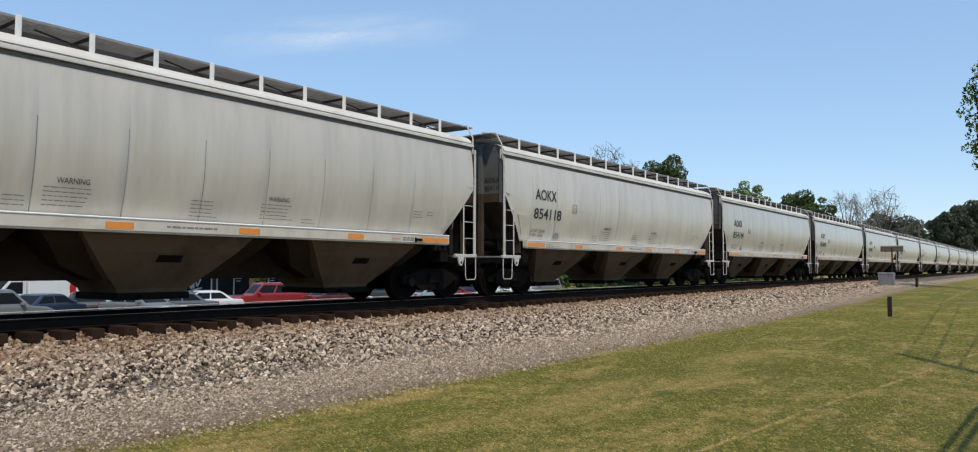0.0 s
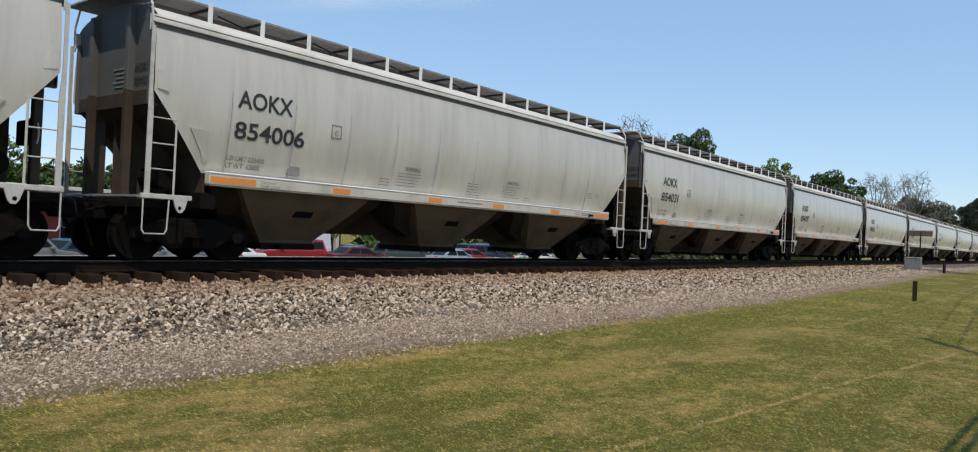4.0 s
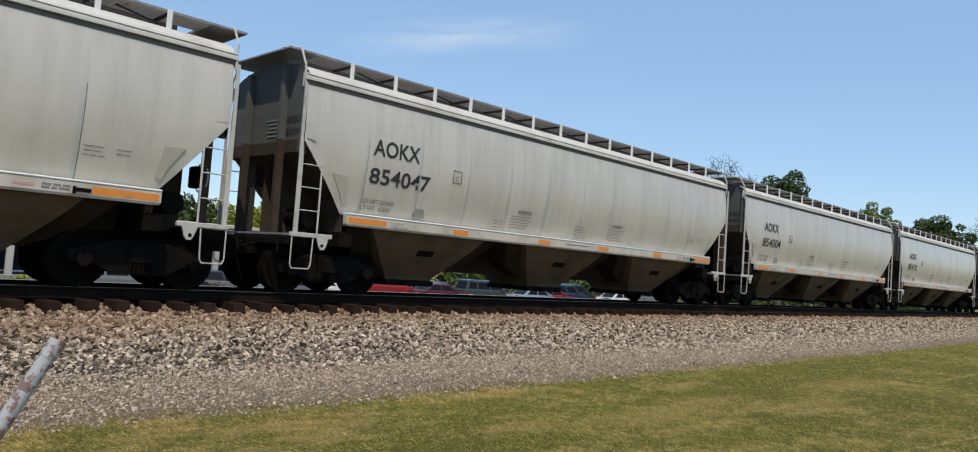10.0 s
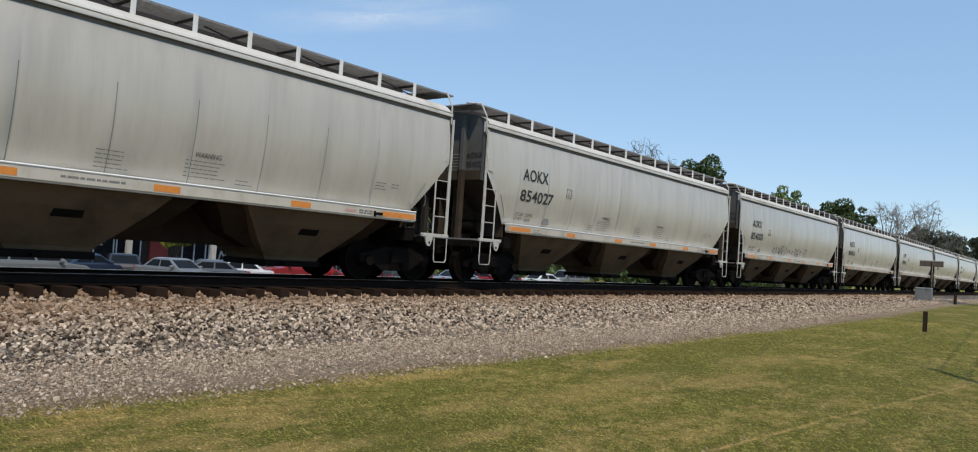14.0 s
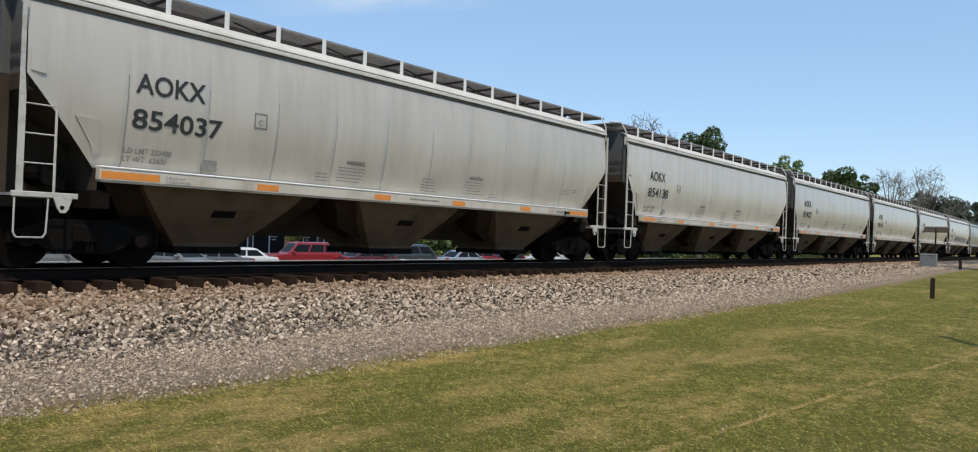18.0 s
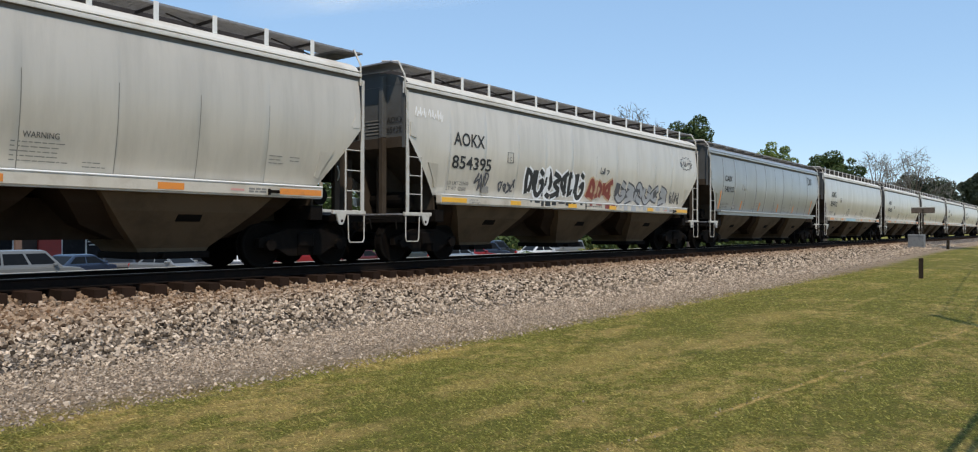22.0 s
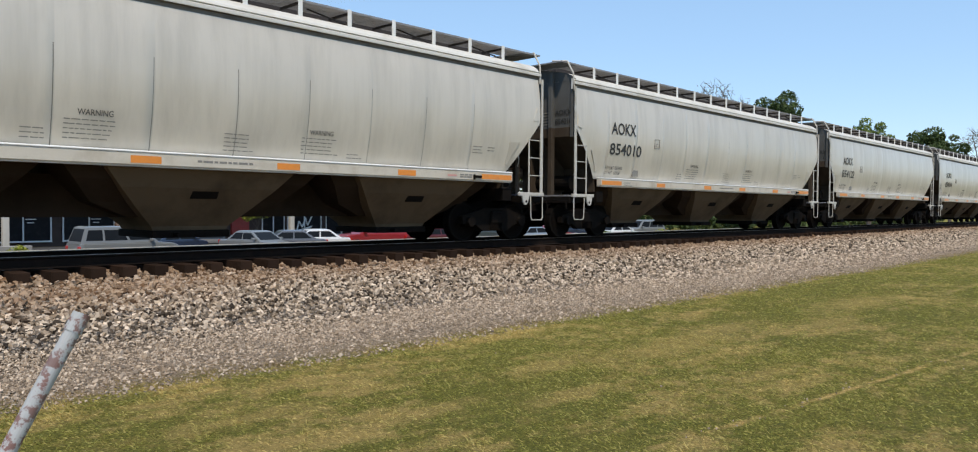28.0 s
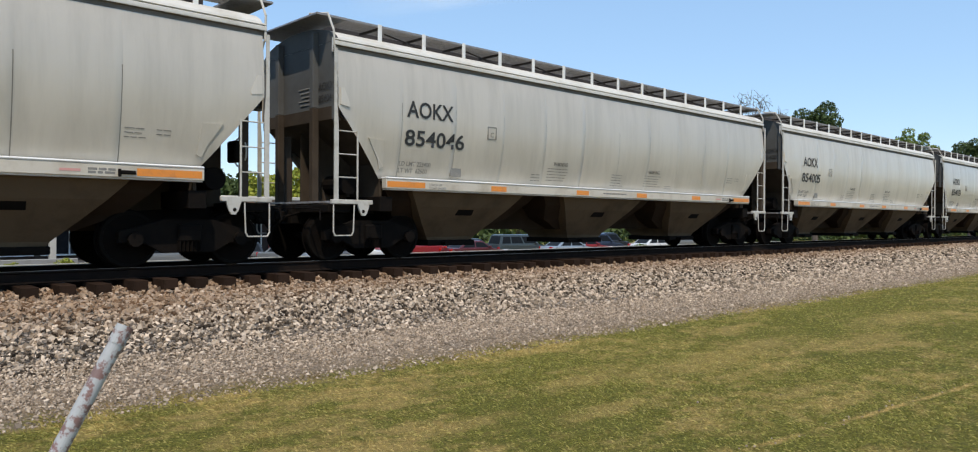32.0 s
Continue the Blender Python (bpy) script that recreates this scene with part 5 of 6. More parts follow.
# ---- beside the lawn ----
k = Nodes("flaking white pipe")
flake = k.ramp(k.noise(9.0, 5, 0.7), 0.50, 0.56)
c = k.mix(k.math("MULTIPLY", k.noise(30.0, 4), 0.5), (0.42, 0.43, 0.43), (0.29, 0.295, 0.30))
c = k.mix(flake, c, k.mix(k.noise(4.0, 3), (0.22, 0.05, 0.035), (0.18, 0.18, 0.17)))
M["pvc"] = k.done(c, 0.5, 0, k.noise(20.0), 0.2, 0.003)

marker = thing("marker_pipe", "leaning white plastic pipe with flaking red marks", "marker pipe")
PIPE_LOW, PIPE_TOP = Vector((0.84, 4.55, -0.95)), Vector((1.445, 4.55, 0.195))
bm = B()
tube(bm, PIPE_LOW, PIPE_TOP, 0.042, 20)
part("pipe", bm, M["pvc"], marker, smooth=False)
bm = B()
ax = (PIPE_TOP - PIPE_LOW).normalized()
tube(bm, PIPE_TOP - ax * 0.10, PIPE_TOP + ax * 0.006, 0.047, 20)
part("cap", bm, M["pvc"], marker)
bm = B()
tube(bm, PIPE_LOW + ax * 0.42, PIPE_LOW + ax * 0.435, 0.044, 20)
part("joint_ring", bm, M["box_green"], marker)

bm = B()
prism(bm, [(-.075, -.3), (.075, -.3), (.07, .66), (.03, .70), (-.06, .68)], -.07, .07)
post = link("wooden_post", bm, M["timber"])
post.matrix_basis = pose(29.04, 4.24, -0.84, 0, 3, 10)
tagged(post, "short dark weathered wooden post in the lawn", "post")
post2 = again(post, pose(62, 7.3, -0.56, 0, -1, 40), None)

cabinet = thing("utility_box", "grey metal utility cabinet beside the track", "utility box", m=pose(62, 9.25, -0.56))
part("cabinet_body", box(B(), -.45, .45, -.5, .5, 0.05, 1.0, 0.02), M["box_green"], cabinet)
part("lid", loft(B(), [[(-.48, -.53, 1.0), (.48, -.53, 1.0), (.48, .53, 1.0), (-.48, .53, 1.0)], [(-.42, -.47, 1.08), (.42, -.47, 1.08), (.42, .47, 1.08), (-.42, .47, 1.08)]]), M["box_green"], cabinet)
part("concrete_base", box(B(), -.6, .6, -.65, .65, -.4, .05, 0.02), M["concrete"], cabinet)
part("door", box(B(), -.46, -.45, -.4, .4, .15, .92), M["box_green"], cabinet)

sign = thing("track_sign", "dark weathered sign board with a pale top on a thin post", "sign", m=pose(62, 8.85, -0.55))
part("post", tube(B(), (0, 0, -.3), (0, 0, 2.9), .05, 8), M["timber"], sign)
part("board", box(B(), -.03, .03, -.75, .75, 2.60, 2.98, 0.01), M["bark"], sign, "dark weathered board")
part("cap_strip", box(B(), -.05, .05, -.77, .77, 2.982, 3.05, 0.01), M["steel_light"], sign, "pale strip along the top")

# utility pole behind the viewer's shoulder; its shadow falls on the lawn
pole = thing("utility_pole", "leaning wooden utility pole carrying cables over the lawn", "utility pole", m=pose(11.85, -0.71, -0.83))
part("shaft", tube(B(), (0, 0, -.5), (0, 0, 9.05), .13, 10, .085), M["timber"], pole)
for zz, dx, r in ((9.0, .073, .016), (7.35, .063, .016), (6.04, .025, .016)):
    ins = part("insulator", tube(B(), (0, -.22, zz - .1), (0, -.10, zz + .02), .06, 8), M["box_green"], pole)
    part("wire", tube(B(), (0, -.16, zz), (70, -.16 + 70 * dx, zz - 1.0), r, 5), M["rubber"], pole)
for off in (0, .12):
    part("service_cable", tube(B(), (0, -.1 - off, 3.9), (-40, 1.6 - off, 3.7), .032, 6), M["rubber"], pole)

# the unseen pole and its cables are sheared to keep their shadow lines in place
lean = Matrix(((1, 0, 0.143, 0), (0, 1, -0.158, 0), (0, 0, 1, 0), (0, 0, 0, 1)))
for o in pole.children:
    o.data.transform(lean)

# a wisp of high cloud, far off
k = Nodes("thin cloud")
wisp = k.noise(1.0, 7, 0.62, (0.0032, 0.0032, 0.016))
px, pz = k.axis(0), k.axis(2)
fade = k.math("MULTIPLY", k.ramp(k.math("ABSOLUTE", k.math("MULTIPLY", px, 1 / 430)), 0.25, 1.0, (1, 1, 1), (0, 0, 0)), k.ramp(k.math("ABSOLUTE", k.math("MULTIPLY", pz, 1 / 70)), 0.1, 1.0, (1, 1, 1), (0, 0, 0)))
k.put(k.bsdf.inputs["Alpha"], k.math("MULTIPLY", k.math("MULTIPLY", k.ramp(wisp, 0.35, 0.75), fade), 0.55))
M["cloud"] = k.done((0.85, 0.86, 0.88), 1.0)
bm = B()
rows = [[(x, 0.00012 * x * x, z) for x in (-430, -200, 0, 200, 430)] for z in (-70, 0, 70)]
loft(bm, rows, close=False)
cloud = link("cloud", bm, M["cloud"])
cloud.matrix_basis = pose(2350 * math.sin(radians(42.5)), 2350 * math.cos(radians(42.5)), 735, -8, -7, -42.5)
tagged(cloud, "thin white wisp of high cloud", "cloud", kind="structure")


# ---- painted tags on two wagons ----
def stroke(bm, pts, width, seed, lift):
    """A painted line on the side of a wagon through (x, z) points."""
    fine = []
    for i in range(len(pts) - 1):
        p0, p1, p2, p3 = (Vector(pts[max(0, min(len(pts) - 1, i + j))]) for j in (-1, 0, 1, 2))
        for s in range(5):
            u = s / 5
            fine.append(0.5 * ((2 * p1) + (p2 - p0) * u + (2 * p0 - 5 * p1 + 4 * p2 - p3) * u * u + (3 * p1 - p0 - 3 * p2 + p3) * u ** 3))
    fine.append(Vector(pts[-1]))
    prev = None
    for i, p in enumerate(fine):
        d = (fine[min(i + 1, len(fine) - 1)] - fine[max(i - 1, 0)])
        n = Vector((-d.y, d.x)).normalized() * width / 2 if d.length else Vector((0, width / 2))
        cur = []
        for q in (p + n, p - n):
            z = min(max(q.y, SILL + 0.02), EAVE - 0.1)
            y = side_y(q.x, z, seed) + 0.010 + lift
            cur.append(bm.verts.new((q.x, -y, z)))
        if prev:
            bm.faces.new((prev[0], cur[0], cur[1], prev[1]))
        prev = cur


def piece(car, x0, x1, z0, z1, forms, fill, line, width, seed):
    """A tight row of fat abstract strokes: a broad outline under a narrower fill."""
    rnd = random.Random(seed)
    step = (x1 - x0) / len(forms)
    shapes = []
    for i, form in enumerate(forms):
        a, b = x0 + step * (i + 0.14), x0 + step * (i + 0.86)
        h, lo = z1 - rnd.uniform(0, .12), z0 + rnd.uniform(0, .06)
        mid, c, lean = (lo + h) / 2 + rnd.uniform(-.06, .06), (a + b) / 2, rnd.uniform(-.05, .08)
        if form == 1:
            shapes += [[(a, h), (a - .04, mid), (a + .03, lo)], [(c, h - .14), (c + .05, mid), (c - .02, lo + .05)], [(a, h - .06), (c, h - .16)], [(b, h - .05), (b + .04, lo + .12)]]
        elif form == 2:
            shapes += [[(a, h), (b, h - .15), (a + .06, mid + .05), (b, lo + .18), (a - .03, lo)], [(b - .06, lo + .3), (b + .03, lo)]]
        elif form == 3:
            shapes += [[(a, lo), (a + .08, mid), (c, h), (b, mid - .05), (b - .08, lo + .22)], [(a + .1, mid - .12), (c, lo + .08), (b + .05, lo)]]
        elif form == 4:
            shapes += [[(a, h), (a - .02, lo + .18), (c, lo), (b, lo + .15), (b, h - .3), (c, mid - .02)], [(c, h), (b + .02, h - .12)]]
        else:
            shapes += [[(b, h), (a + .04, h - .2), (a, mid - .1), (b - .02, lo + .05)], [(c - .02, h - .08), (c + .06, lo + .02)]]
    for name, mat, w, lift in (("tag_outline", line, width + 0.13, 0.0), ("tag_fill", fill, width, 0.003)):
        bm = B()
        for pts in shapes:
            stroke(bm, pts, w, 11.0, lift)
        tagged(part(name, bm, mat, car), kind="stuff")


M["yellow_tape"] = worn("yellow reflective tape", (0.85, 0.45, 0.03), (0.6, 0.3, 0.05), 0.35, scale=7, amount=0.3)
M["tag_sky"] = worn("pale blue touch-up paint", (0.34, 0.52, 0.58), (0.30, 0.42, 0.46), 0.6)
M["tag_white"] = worn("white spray paint", (0.86, 0.86, 0.85), (0.7, 0.7, 0.68), 0.5)
M["tag_red"] = worn("red spray paint", (0.26, 0.045, 0.03), (0.18, 0.05, 0.04), 0.5)
M["tag_cream"] = worn("cream spray paint", (0.55, 0.38, 0.22), (0.45, 0.3, 0.2), 0.5)
M["tag_silver"] = worn("silver spray paint", (0.42, 0.43, 0.45), (0.33, 0.34, 0.36), 0.4, 0.2)
M["tag_dark"] = worn("dark grey spray paint", (0.07, 0.07, 0.08), (0.12, 0.12, 0.12), 0.5)
piece(wagons[25], 4.85, 8.05, 1.78, 2.58, (1, 4, 3, 2, 5, 1, 4), M["ink"], M["tag_white"], 0.155, 1)
piece(wagons[25], 8.22, 10.0, 1.78, 2.50, (3, 1, 5), M["tag_red"], M["tag_cream"], 0.17, 2)
piece(wagons[25], 10.25, 14.2, 1.80, 2.42, (4, 2, 3, 4, 5, 2), M["tag_silver"], M["tag_dark"], 0.17, 3)
for x0, x1, z0, z1, n, w, seed in ((2.55, 3.15, 1.75, 2.3, 3, .05, 5), (3.6, 4.35, 1.72, 2.2, 4, .05, 6), (15.35, 16.3, 3.32, 3.55, 5, .03, 7), (9.0, 9.6, 2.6, 2.85, 3, .04, 8), (14.5, 15.4, 1.8, 2.3, 4, .05, 9)):
    bm = B()
    rnd = random.Random(seed)
    for i in range(n):
        a = x0 + (x1 - x0) * i / n
        pts = [(a + rnd.uniform(0, (x1 - x0) / n), z0 + (z1 - z0) * rnd.uniform(0, 1)) for _ in range(6)]
        stroke(bm, pts, w, 11.0, 0.002)
    tagged(part("scrawl", bm, M["tag_dark"], wagons[25]), kind="stuff")
bm = B()
for i in range(24):
    a, b = 2 * math.pi * i / 24, 2 * math.pi * (i + 1) / 24
    r0, r1 = (0.26, 0.34) if i % 2 else (0.34, 0.26)
    stroke(bm, [(15.85 + 1.7 * r0 * math.cos(a), 3.44 + r0 * math.sin(a) * .8), (15.85 + 1.7 * r1 * math.cos(b), 3.44 + r1 * math.sin(b) * .8)], .02, 11.0, 0.002)
tagged(part("scrawl", bm, M["tag_dark"], wagons[25]), kind="stuff")
bm = B()
rnd = random.Random(12)
for i in range(11):
    a = 5.0 + i * 0.44
    stroke(bm, [(a + rnd.uniform(0, .4), 1.78 + rnd.uniform(0, .42)) for _ in range(5)], .05, 11.0, 0.002)
tagged(part("scrawl", bm, M["ink_grey"], wagons[17]), kind="stuff")
bm = B()
rnd = random.Random(21)
for i in range(7):
    a = 0.22 + i * 0.15
    stroke(bm, [(a, 3.50 + rnd.uniform(0, .05)), (a + rnd.uniform(.02, .08), 3.74 - rnd.uniform(0, .05)), (a + rnd.uniform(.02, .12), 3.50 - rnd.uniform(0, .09)), (a + rnd.uniform(.08, .14), 3.62)], .026, 11.0, 0.002)
tagged(part("scrawl", bm, M["tag_white"], wagons[25], "faint white scrawl"), kind="stuff")
# the paint runs on over the sill
rnd = random.Random(31)
for a, b, mat in ((4.9, 8.0, "ink"), (8.2, 10.0, "tag_red"), (10.2, 14.2, "tag_silver")):
    x = a
    while x < b:
        w = rnd.uniform(.06, .34)
        part("tag_drip", box(B(), x, min(b, x + w), -1.612, -1.60, SILL - rnd.uniform(.05, .20), SILL - .016), M[mat], wagons[25])
        x += w + rnd.uniform(.05, .30)
for o in wagons[25].children:
    if o.name.startswith("reflector"):
        o.data = o.data.copy()
        o.data.materials[0] = M["yellow_tape"]
        o.location.y = -.006
# pale blue touch-up on the sill of one wagon
part("sill_patch", box(B(), 5.2, 7.9, -1.612, -1.60, SILL - 0.20, SILL - 0.03), M["tag_sky"], wagons[27], "pale blue painted patch")
# the owner's mark at the trailing end of the ribbed wagon, as plain shapes
for i, pts in enumerate(([(14.95, 3.78), (14.72, 3.80), (14.66, 3.62), (14.74, 3.44), (14.95, 3.46)], [(14.98, 3.44), (15.10, 3.80), (15.22, 3.44)], [(15.32, 3.44), (15.32, 3.80)])):
    bm = B()
    stroke(bm, pts, .06, 3.0, 0.002)
    part("owner_emblem", bm, M["ink"], wagons[26])


# ---- ties and ballast stones ----
bm = B()
box(bm, -0.115, 0.115, -1.30, 1.30, -0.36, -0.19, 0.008)
tie = part("tie", bm, M["tie"], track)
rnd = random.Random(4)
tie.matrix_basis = pose(-6, TRACK_Y, 0)
for i in range(1, 130):
    again(tie, pose(-6 + 0.51 * i + rnd.uniform(-0.03, 0.03), TRACK_Y + rnd.uniform(-0.06, 0.06), rnd.uniform(-0.02, 0.01), 0, 0, rnd.uniform(-1.5, 1.5)))
bm = B()
for i in range(600):
    x = -6 + 0.51 * 130 + 0.51 * i
    box(bm, x - 0.115, x + 0.115, TRACK_Y - 1.3, TRACK_Y + 1.3, -0.36, -0.19)
tagged(part("far_ties", bm, M["tie"], track), kind="stuff")


def scatter_mesh(name, pts, per, base_f, material, label, category):
    """Many small copies of a shape joined into one mesh; pts: (copies, corners, 3)."""
    n = len(pts)
    faces = (np.array(base_f)[None] + per * np.arange(n)[:, None, None]).reshape(-1, len(base_f[0]))
    me = bpy.data.meshes.new(name)
    me.from_pydata(pts.reshape(-1, 3).tolist(), [], faces.tolist())
    me.materials.append(material)
    return tagged(new(name, me), label, category, kind="stuff")


# stones: rust-stained beside the ties, pale in the middle of the slope, brown grit at its foot
k = Nodes("ballast stone")
tone = k.ramp(k.island(), 0.26, 1.0, (0.030, 0.021, 0.014), (0.80, 0.645, 0.495))
hue = k.math("FRACT", k.math("MULTIPLY", k.island(), 37.0))
y = k.math("ADD", k.axis(1), k.math("MULTIPLY", k.math("SUBTRACT", k.noise(0.6, 4), 0.5), 2.2))
y = k.math("ADD", y, k.math("MULTIPLY", k.math("MAXIMUM", k.math("SUBTRACT", 9.0, k.axis(0)), 0.0), 0.16))
high = k.n.new("ShaderNodeMapRange")
k.put(high.inputs[0], y)
high.inputs[1].default_value, high.inputs[2].default_value = 10.9, 12.4
low = k.n.new("ShaderNodeMapRange")
k.put(low.inputs[0], y)
low.inputs[1].default_value, low.inputs[2].default_value, low.inputs[3].default_value, low.inputs[4].default_value = 8.9, 10.2, 1.0, 0.0
tone = k.mix(k.math("MULTIPLY", high.outputs[0], k.math("ADD", 0.3, k.math("MULTIPLY", hue, 0.6))), tone, (0.235, 0.125, 0.062))
tone = k.mix(k.math("MULTIPLY", low.outputs[0], 0.40), tone, (0.46, 0.36, 0.265))
tone = k.mix(k.math("MULTIPLY", k.ramp(hue, 0.62, 0.72), 0.55), tone, (0.40, 0.30, 0.205))
tone = k.mix(k.math("MULTIPLY", k.noise(60.0, 4), 0.2), tone, (0.14, 0.11, 0.08))
M["stone"] = k.done(tone, 0.9, 0.0, k.noise(90.0, 4), 0.3, 0.004, spec=0.2)

rs = np.random.RandomState(5)
CORNERS = np.array([(x, y, z) for x in (-1, 1) for y in (-1, 1) for z in (-1, 1)], float)
CUBE = [(0, 1, 3, 2), (4, 6, 7, 5), (0, 4, 5, 1), (2, 3, 7, 6), (0, 2, 6, 4), (1, 5, 7, 3)]


def turns(n):
    """n random rotations."""
    q = rs.normal(size=(n, 4))
    w, x, y, z = (q / np.linalg.norm(q, axis=1)[:, None]).T
    return np.stack([1 - 2 * (y * y + z * z), 2 * (x * y - z * w), 2 * (x * z + y * w), 2 * (x * y + z * w), 1 - 2 * (x * x + z * z), 2 * (y * z - x * w),
                     2 * (x * z - y * w), 2 * (y * z + x * w), 1 - 2 * (x * x + y * y)], 1).reshape(n, 3, 3)


def stones(p, s):
    """Angular lumps of the size s at p."""
    n = len(s)
    v = CORNERS[None] * rs.uniform(0.35, 1.05, (n, 8, 3)) * rs.uniform(0.55, 1.2, (n, 1, 3)) * s[:, None, None]
    return np.einsum("nij,nkj->nki", turns(n), v) + p[:, None]


by, bz = np.array([p[0] for p in BANK]), np.array([p[1] for p in BANK])
tie_x = np.array([o.matrix_basis.translation.x for o in track.children if o.name.split(".")[0] == "tie"])
lots = []
for x0, x1, count, size in ((0.5, 14, 21000, 0.037), (14, 26, 16000, 0.042), (26, 46, 17000, 0.052), (46, 80, 13000, 0.07)):
    x = rs.uniform(x0, x1, count)
    foot = np.interp(x, (3, 13, 20), (8.7, 8.5, 7.7)) + np.array([0.45 * noise.noise((a * 0.7, 9, 0)) for a in x])
    y = foot + (13.1 - foot) * rs.uniform(0, 1, count) ** 0.9
    s = size * rs.uniform(0.5, 1.25, count) * np.interp(y - foot, (0, 1.1, 3), (0.5, 0.9, 1.0))
    free = (y < 12.6) | (np.abs(x[:, None] - tie_x[None]).min(1) > 0.15)
    mound = np.where((y > 12.4) & (y < 13.1), rs.uniform(0.0, 0.04, count), 0)
    flat = np.array([ground_z(a, b) if b < 9.4 else -9 for a, b in zip(x, y)])
    p = np.stack([x, y, np.maximum(flat, np.interp(y, by, bz, -9)) + 0.45 * s + mound], 1)
    lots.append(stones(p[free], s[free]))
x, y = 0.8 + 29 * rs.uniform(0, 1, 62000) ** 1.3, 9.2 - np.abs(rs.normal(0, 1.25, 62000))
x, y = x[y > 6.7], y[y > 6.7]
s = np.where(rs.uniform(size=len(x)) < 0.95, rs.uniform(0.007, 0.016, len(x)), rs.uniform(0.016, 0.030, len(x)))
z = np.array([max(ground_z(a, b), bank_z(b) if b > 8.5 else -9) for a, b in zip(x, y)])
lots.append(stones(np.stack([x, y, z + 0.3 * s], 1), s))
# pale crumbs along the wheel line in the lawn, and a few strays
x = rs.uniform(1.5, 17, 110)
y = 3.44 - 0.136 * x + rs.normal(0, 0.05, 110)
y[80:] = rs.uniform(0.8, 6.6, 30)
s = rs.uniform(0.004, 0.009, 110)
lots.append(stones(np.stack([x, y, np.array([ground_z(a, b) for a, b in zip(x, y)]) + 0.02], 1), s))
scatter_mesh("ballast_stones", np.concatenate(lots), 8, CUBE, M["stone"], "loose crushed ballast stones in grey, tan and rust", "ballast stones")

# ---- grass ----
k = Nodes("grass blade")
blade = k.mix(k.island(), (0.125, 0.155, 0.022), (0.47, 0.45, 0.115))
blade = k.mix(k.math("MULTIPLY", k.ramp(k.noise(7.0, 5, 0.7), 0.45, 0.62), 0.55), blade, (0.130, 0.145, 0.018))
fringe = k.n.new("ShaderNodeMapRange")
k.put(fringe.inputs[0], k.axis(1))
fringe.inputs[1].default_value, fringe.inputs[2].default_value, fringe.inputs[4].default_value = 6.0, 7.1, 0.4
straw = k.math("MAXIMUM", k.math("MAXIMUM", k.math("MAXIMUM", dryness(k), fringe.outputs[0]), k.math("MULTIPLY", k.ramp(k.math("FRACT", k.math("MULTIPLY", k.island(), 53.0)), 0.70, 0.80), 0.4)), straw_spots(k))
blade = k.mix(straw, blade, k.mix(k.island(), (0.54, 0.385, 0.14), (0.82, 0.62, 0.26)))
rust = k.n.new("ShaderNodeMapRange")
k.put(rust.inputs[0], k.math("ADD", k.axis(1), k.math("MULTIPLY", k.math("SUBTRACT", k.noise(2.2, 4), 0.5), 1.2)))
rust.inputs[1].default_value, rust.inputs[2].default_value, rust.inputs[4].default_value = 6.75, 7.05, 0.75
blade = k.mix(rust.outputs[0], blade, k.mix(k.island(), (0.16, 0.10, 0.055), (0.36, 0.25, 0.14)))
M["blade"] = k.done(blade, 0.8, spec=0.15)
thin = k.n.new("ShaderNodeBsdfTranslucent")
k.put(thin.inputs[0], blade)
both = k.n.new("ShaderNodeMixShader")
both.inputs[0].default_value = 0.5
k.l.new(k.bsdf.outputs[0], both.inputs[1])
k.l.new(thin.outputs[0], both.inputs[2])
k.l.new(both.outputs[0], k.n["Material Output"].inputs[0])
BLADE = np.array([(-0.0038, 0, 0), (0.0038, 0, 0), (0.0028, 0.006, 0.6), (0.0, 0.02, 1.0)])
lots = []
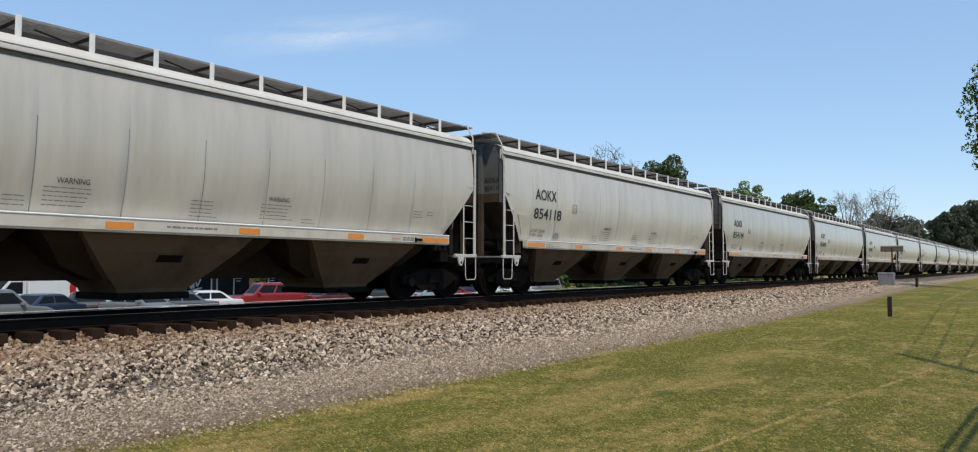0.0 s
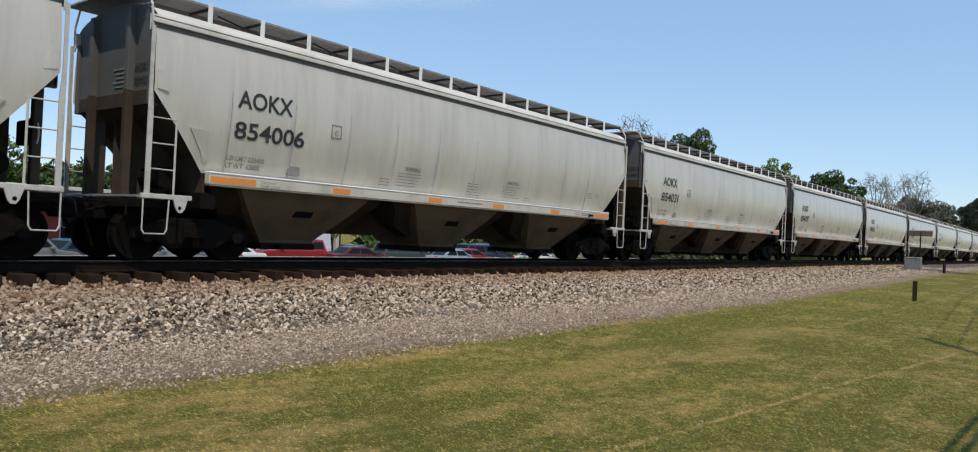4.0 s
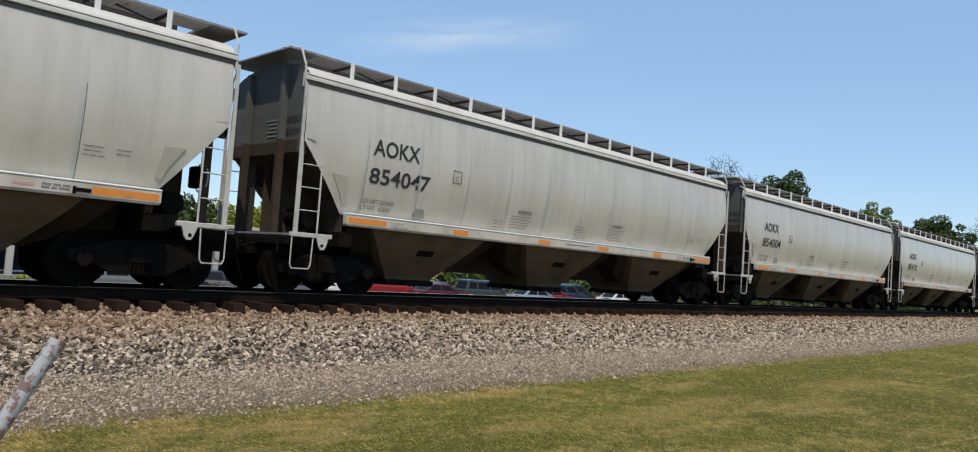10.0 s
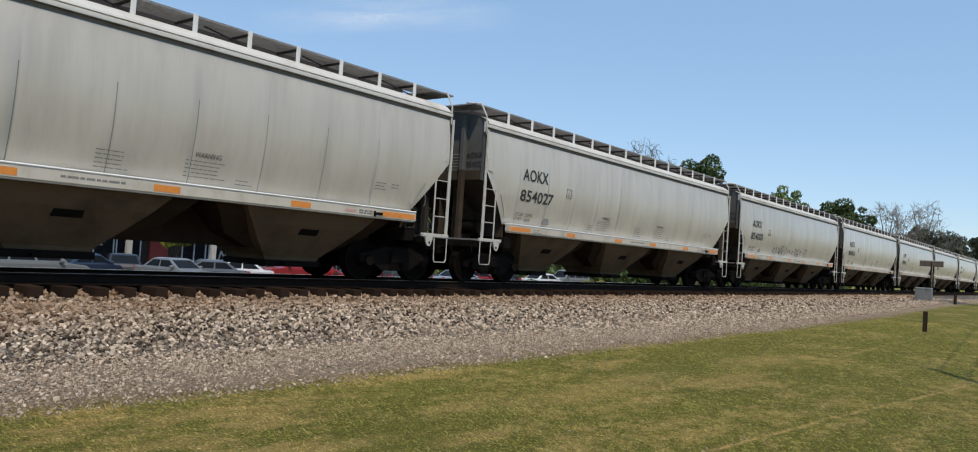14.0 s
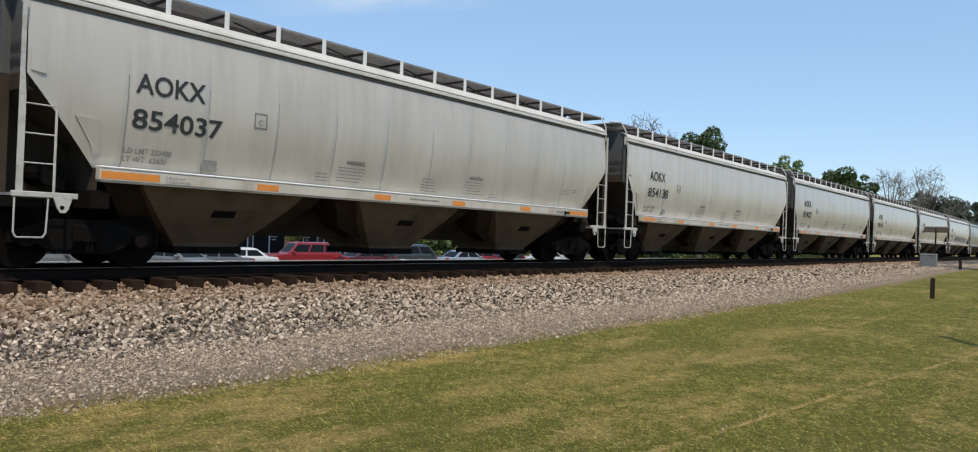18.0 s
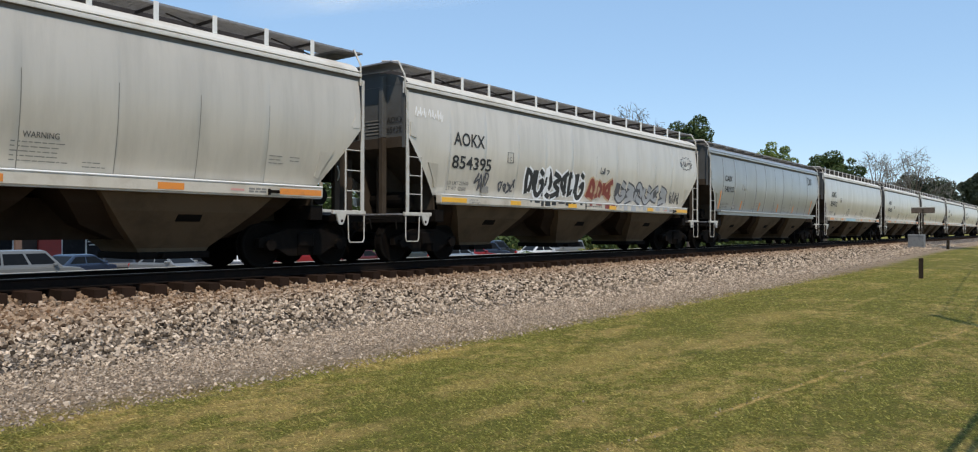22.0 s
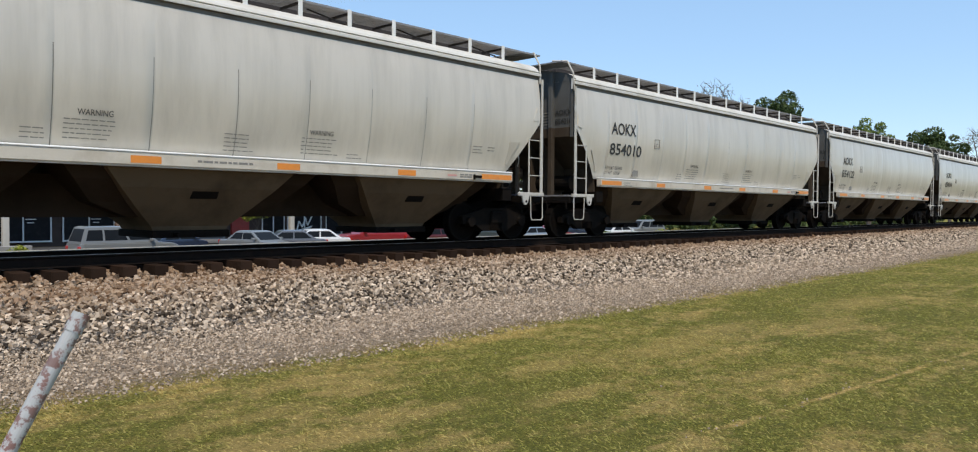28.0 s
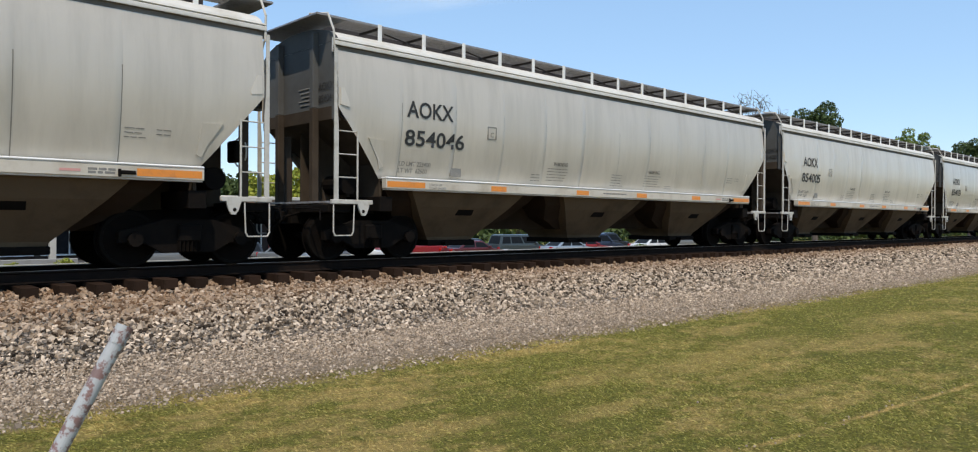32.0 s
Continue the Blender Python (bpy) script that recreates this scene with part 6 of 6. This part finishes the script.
for x0, x1, y0, y1, count, size, fat in ((1.0, 30, 0, 0, 26000, 0.050, 1.2), (1.0, 9, 2.0, 7.6, 165000, 0.029, 1.15), (5, 16, 0.6, 7.6, 150000, 0.033, 1.5), (16, 36, 0.5, 7.6, 80000, 0.045, 2.1)):
    x, y = rs.uniform(x0, x1, count), rs.uniform(y0, y1, count)
    if y1 == 0:
        # taller weeds in clumps, most of them along the gravel
        cx, cy = 1.0 + 29 * rs.uniform(0, 1, 520) ** 1.4, np.where(rs.uniform(size=520) < 0.35, rs.uniform(6.3, 7.0, 520), rs.uniform(1.0, 6.3, 520))
        pick = rs.randint(0, 520, count)
        x, y = cx[pick] + rs.normal(0, 0.09, count), cy[pick] + rs.normal(0, 0.06, count)
    edge = np.array([7.0 + 0.55 * noise.noise((a * 1.2, 3, 0)) + 0.35 * noise.noise((a * 4.0, 7, 0)) for a in x]) + rs.normal(0, 0.2, count)
    x, y = x[y < edge], y[y < edge]
    n = len(x)
    h, a, lean = size * rs.uniform(0.5, 1.3, n) * np.where((y > 6.3) & (rs.uniform(size=n) < 0.3), 1.4, 1.0), rs.uniform(0, 6.283, n), rs.uniform(0.45, 1.4, n)
    v = BLADE[None] * np.stack([np.full(n, fat), np.full(n, fat), h], 1)[:, None]
    c, d = np.cos(-lean)[:, None], np.sin(-lean)[:, None]
    v = np.stack([v[..., 0], v[..., 1] * c - v[..., 2] * d, v[..., 1] * d + v[..., 2] * c], -1)
    c, d = np.cos(a)[:, None], np.sin(a)[:, None]
    v = np.stack([v[..., 0] * c - v[..., 1] * d, v[..., 0] * d + v[..., 1] * c, v[..., 2]], -1)
    z = np.array([ground_z(p, q) for p, q in zip(x, y)]) - 0.004
    lots.append(v + np.stack([x, y, z], 1)[:, None])
scatter_mesh("lawn_grass", np.concatenate(lots), 4, [(0, 1, 2), (0, 2, 3)], M["blade"], "short mown grass, green mixed with dry straw", "grass")


# ---- what moves ----
def motions():
    # a box truck and a van cross the lot
    walk(box_truck, [(0, pose(20.2, 45.2, -1.97)), (2, pose(16.4, 45.2, -1.97)), (7, pose(1.0, 45.2, -1.97)), (12, pose(-22.0, 45.2, -1.97)), (32, pose(-22.0, 45.2, -1.97))])
    walk(white_van, [(0, pose(48.0, 45.2, -1.97, 0, 0, 180)), (7, pose(25.6, 45.2, -1.97, 0, 0, 180)), (9.5, pose(17.6, 45.2, -1.97, 0, 0, 180)), (16, pose(-10.0, 45.2, -1.97, 0, 0, 180)), (32, pose(-10.0, 45.2, -1.97, 0, 0, 180))])
    for k, car in wagons.items():
        walk(car, [(t, pose(x + PITCH * k, TRACK_Y, 0)) for t, x in TRAIN])
        # the wheels roll while their wagon passes
        frames = [i for i in range(0, 961) if -22 < train_at(i / FPS) + PITCH * k < 32]
        if not frames:
            continue
        rows = [(i / FPS, -(train_at(i / FPS) - train_at(frames[0] / FPS)) / 0.47) for i in frames]
        for o in car.children_recursive:
            if o.name.startswith("wheelset"):
                sx = o.location.x
                poses = [(t, pose(sx, 0, 0.47, 0, -math.degrees(a), 0)) for t, a in rows]
                if rows[0][0] > 0:
                    poses.insert(0, (0, poses[0][1]))
                if rows[-1][0] < 32:
                    poses.append((32, poses[-1][1]))
                walk(o, poses)


motions()
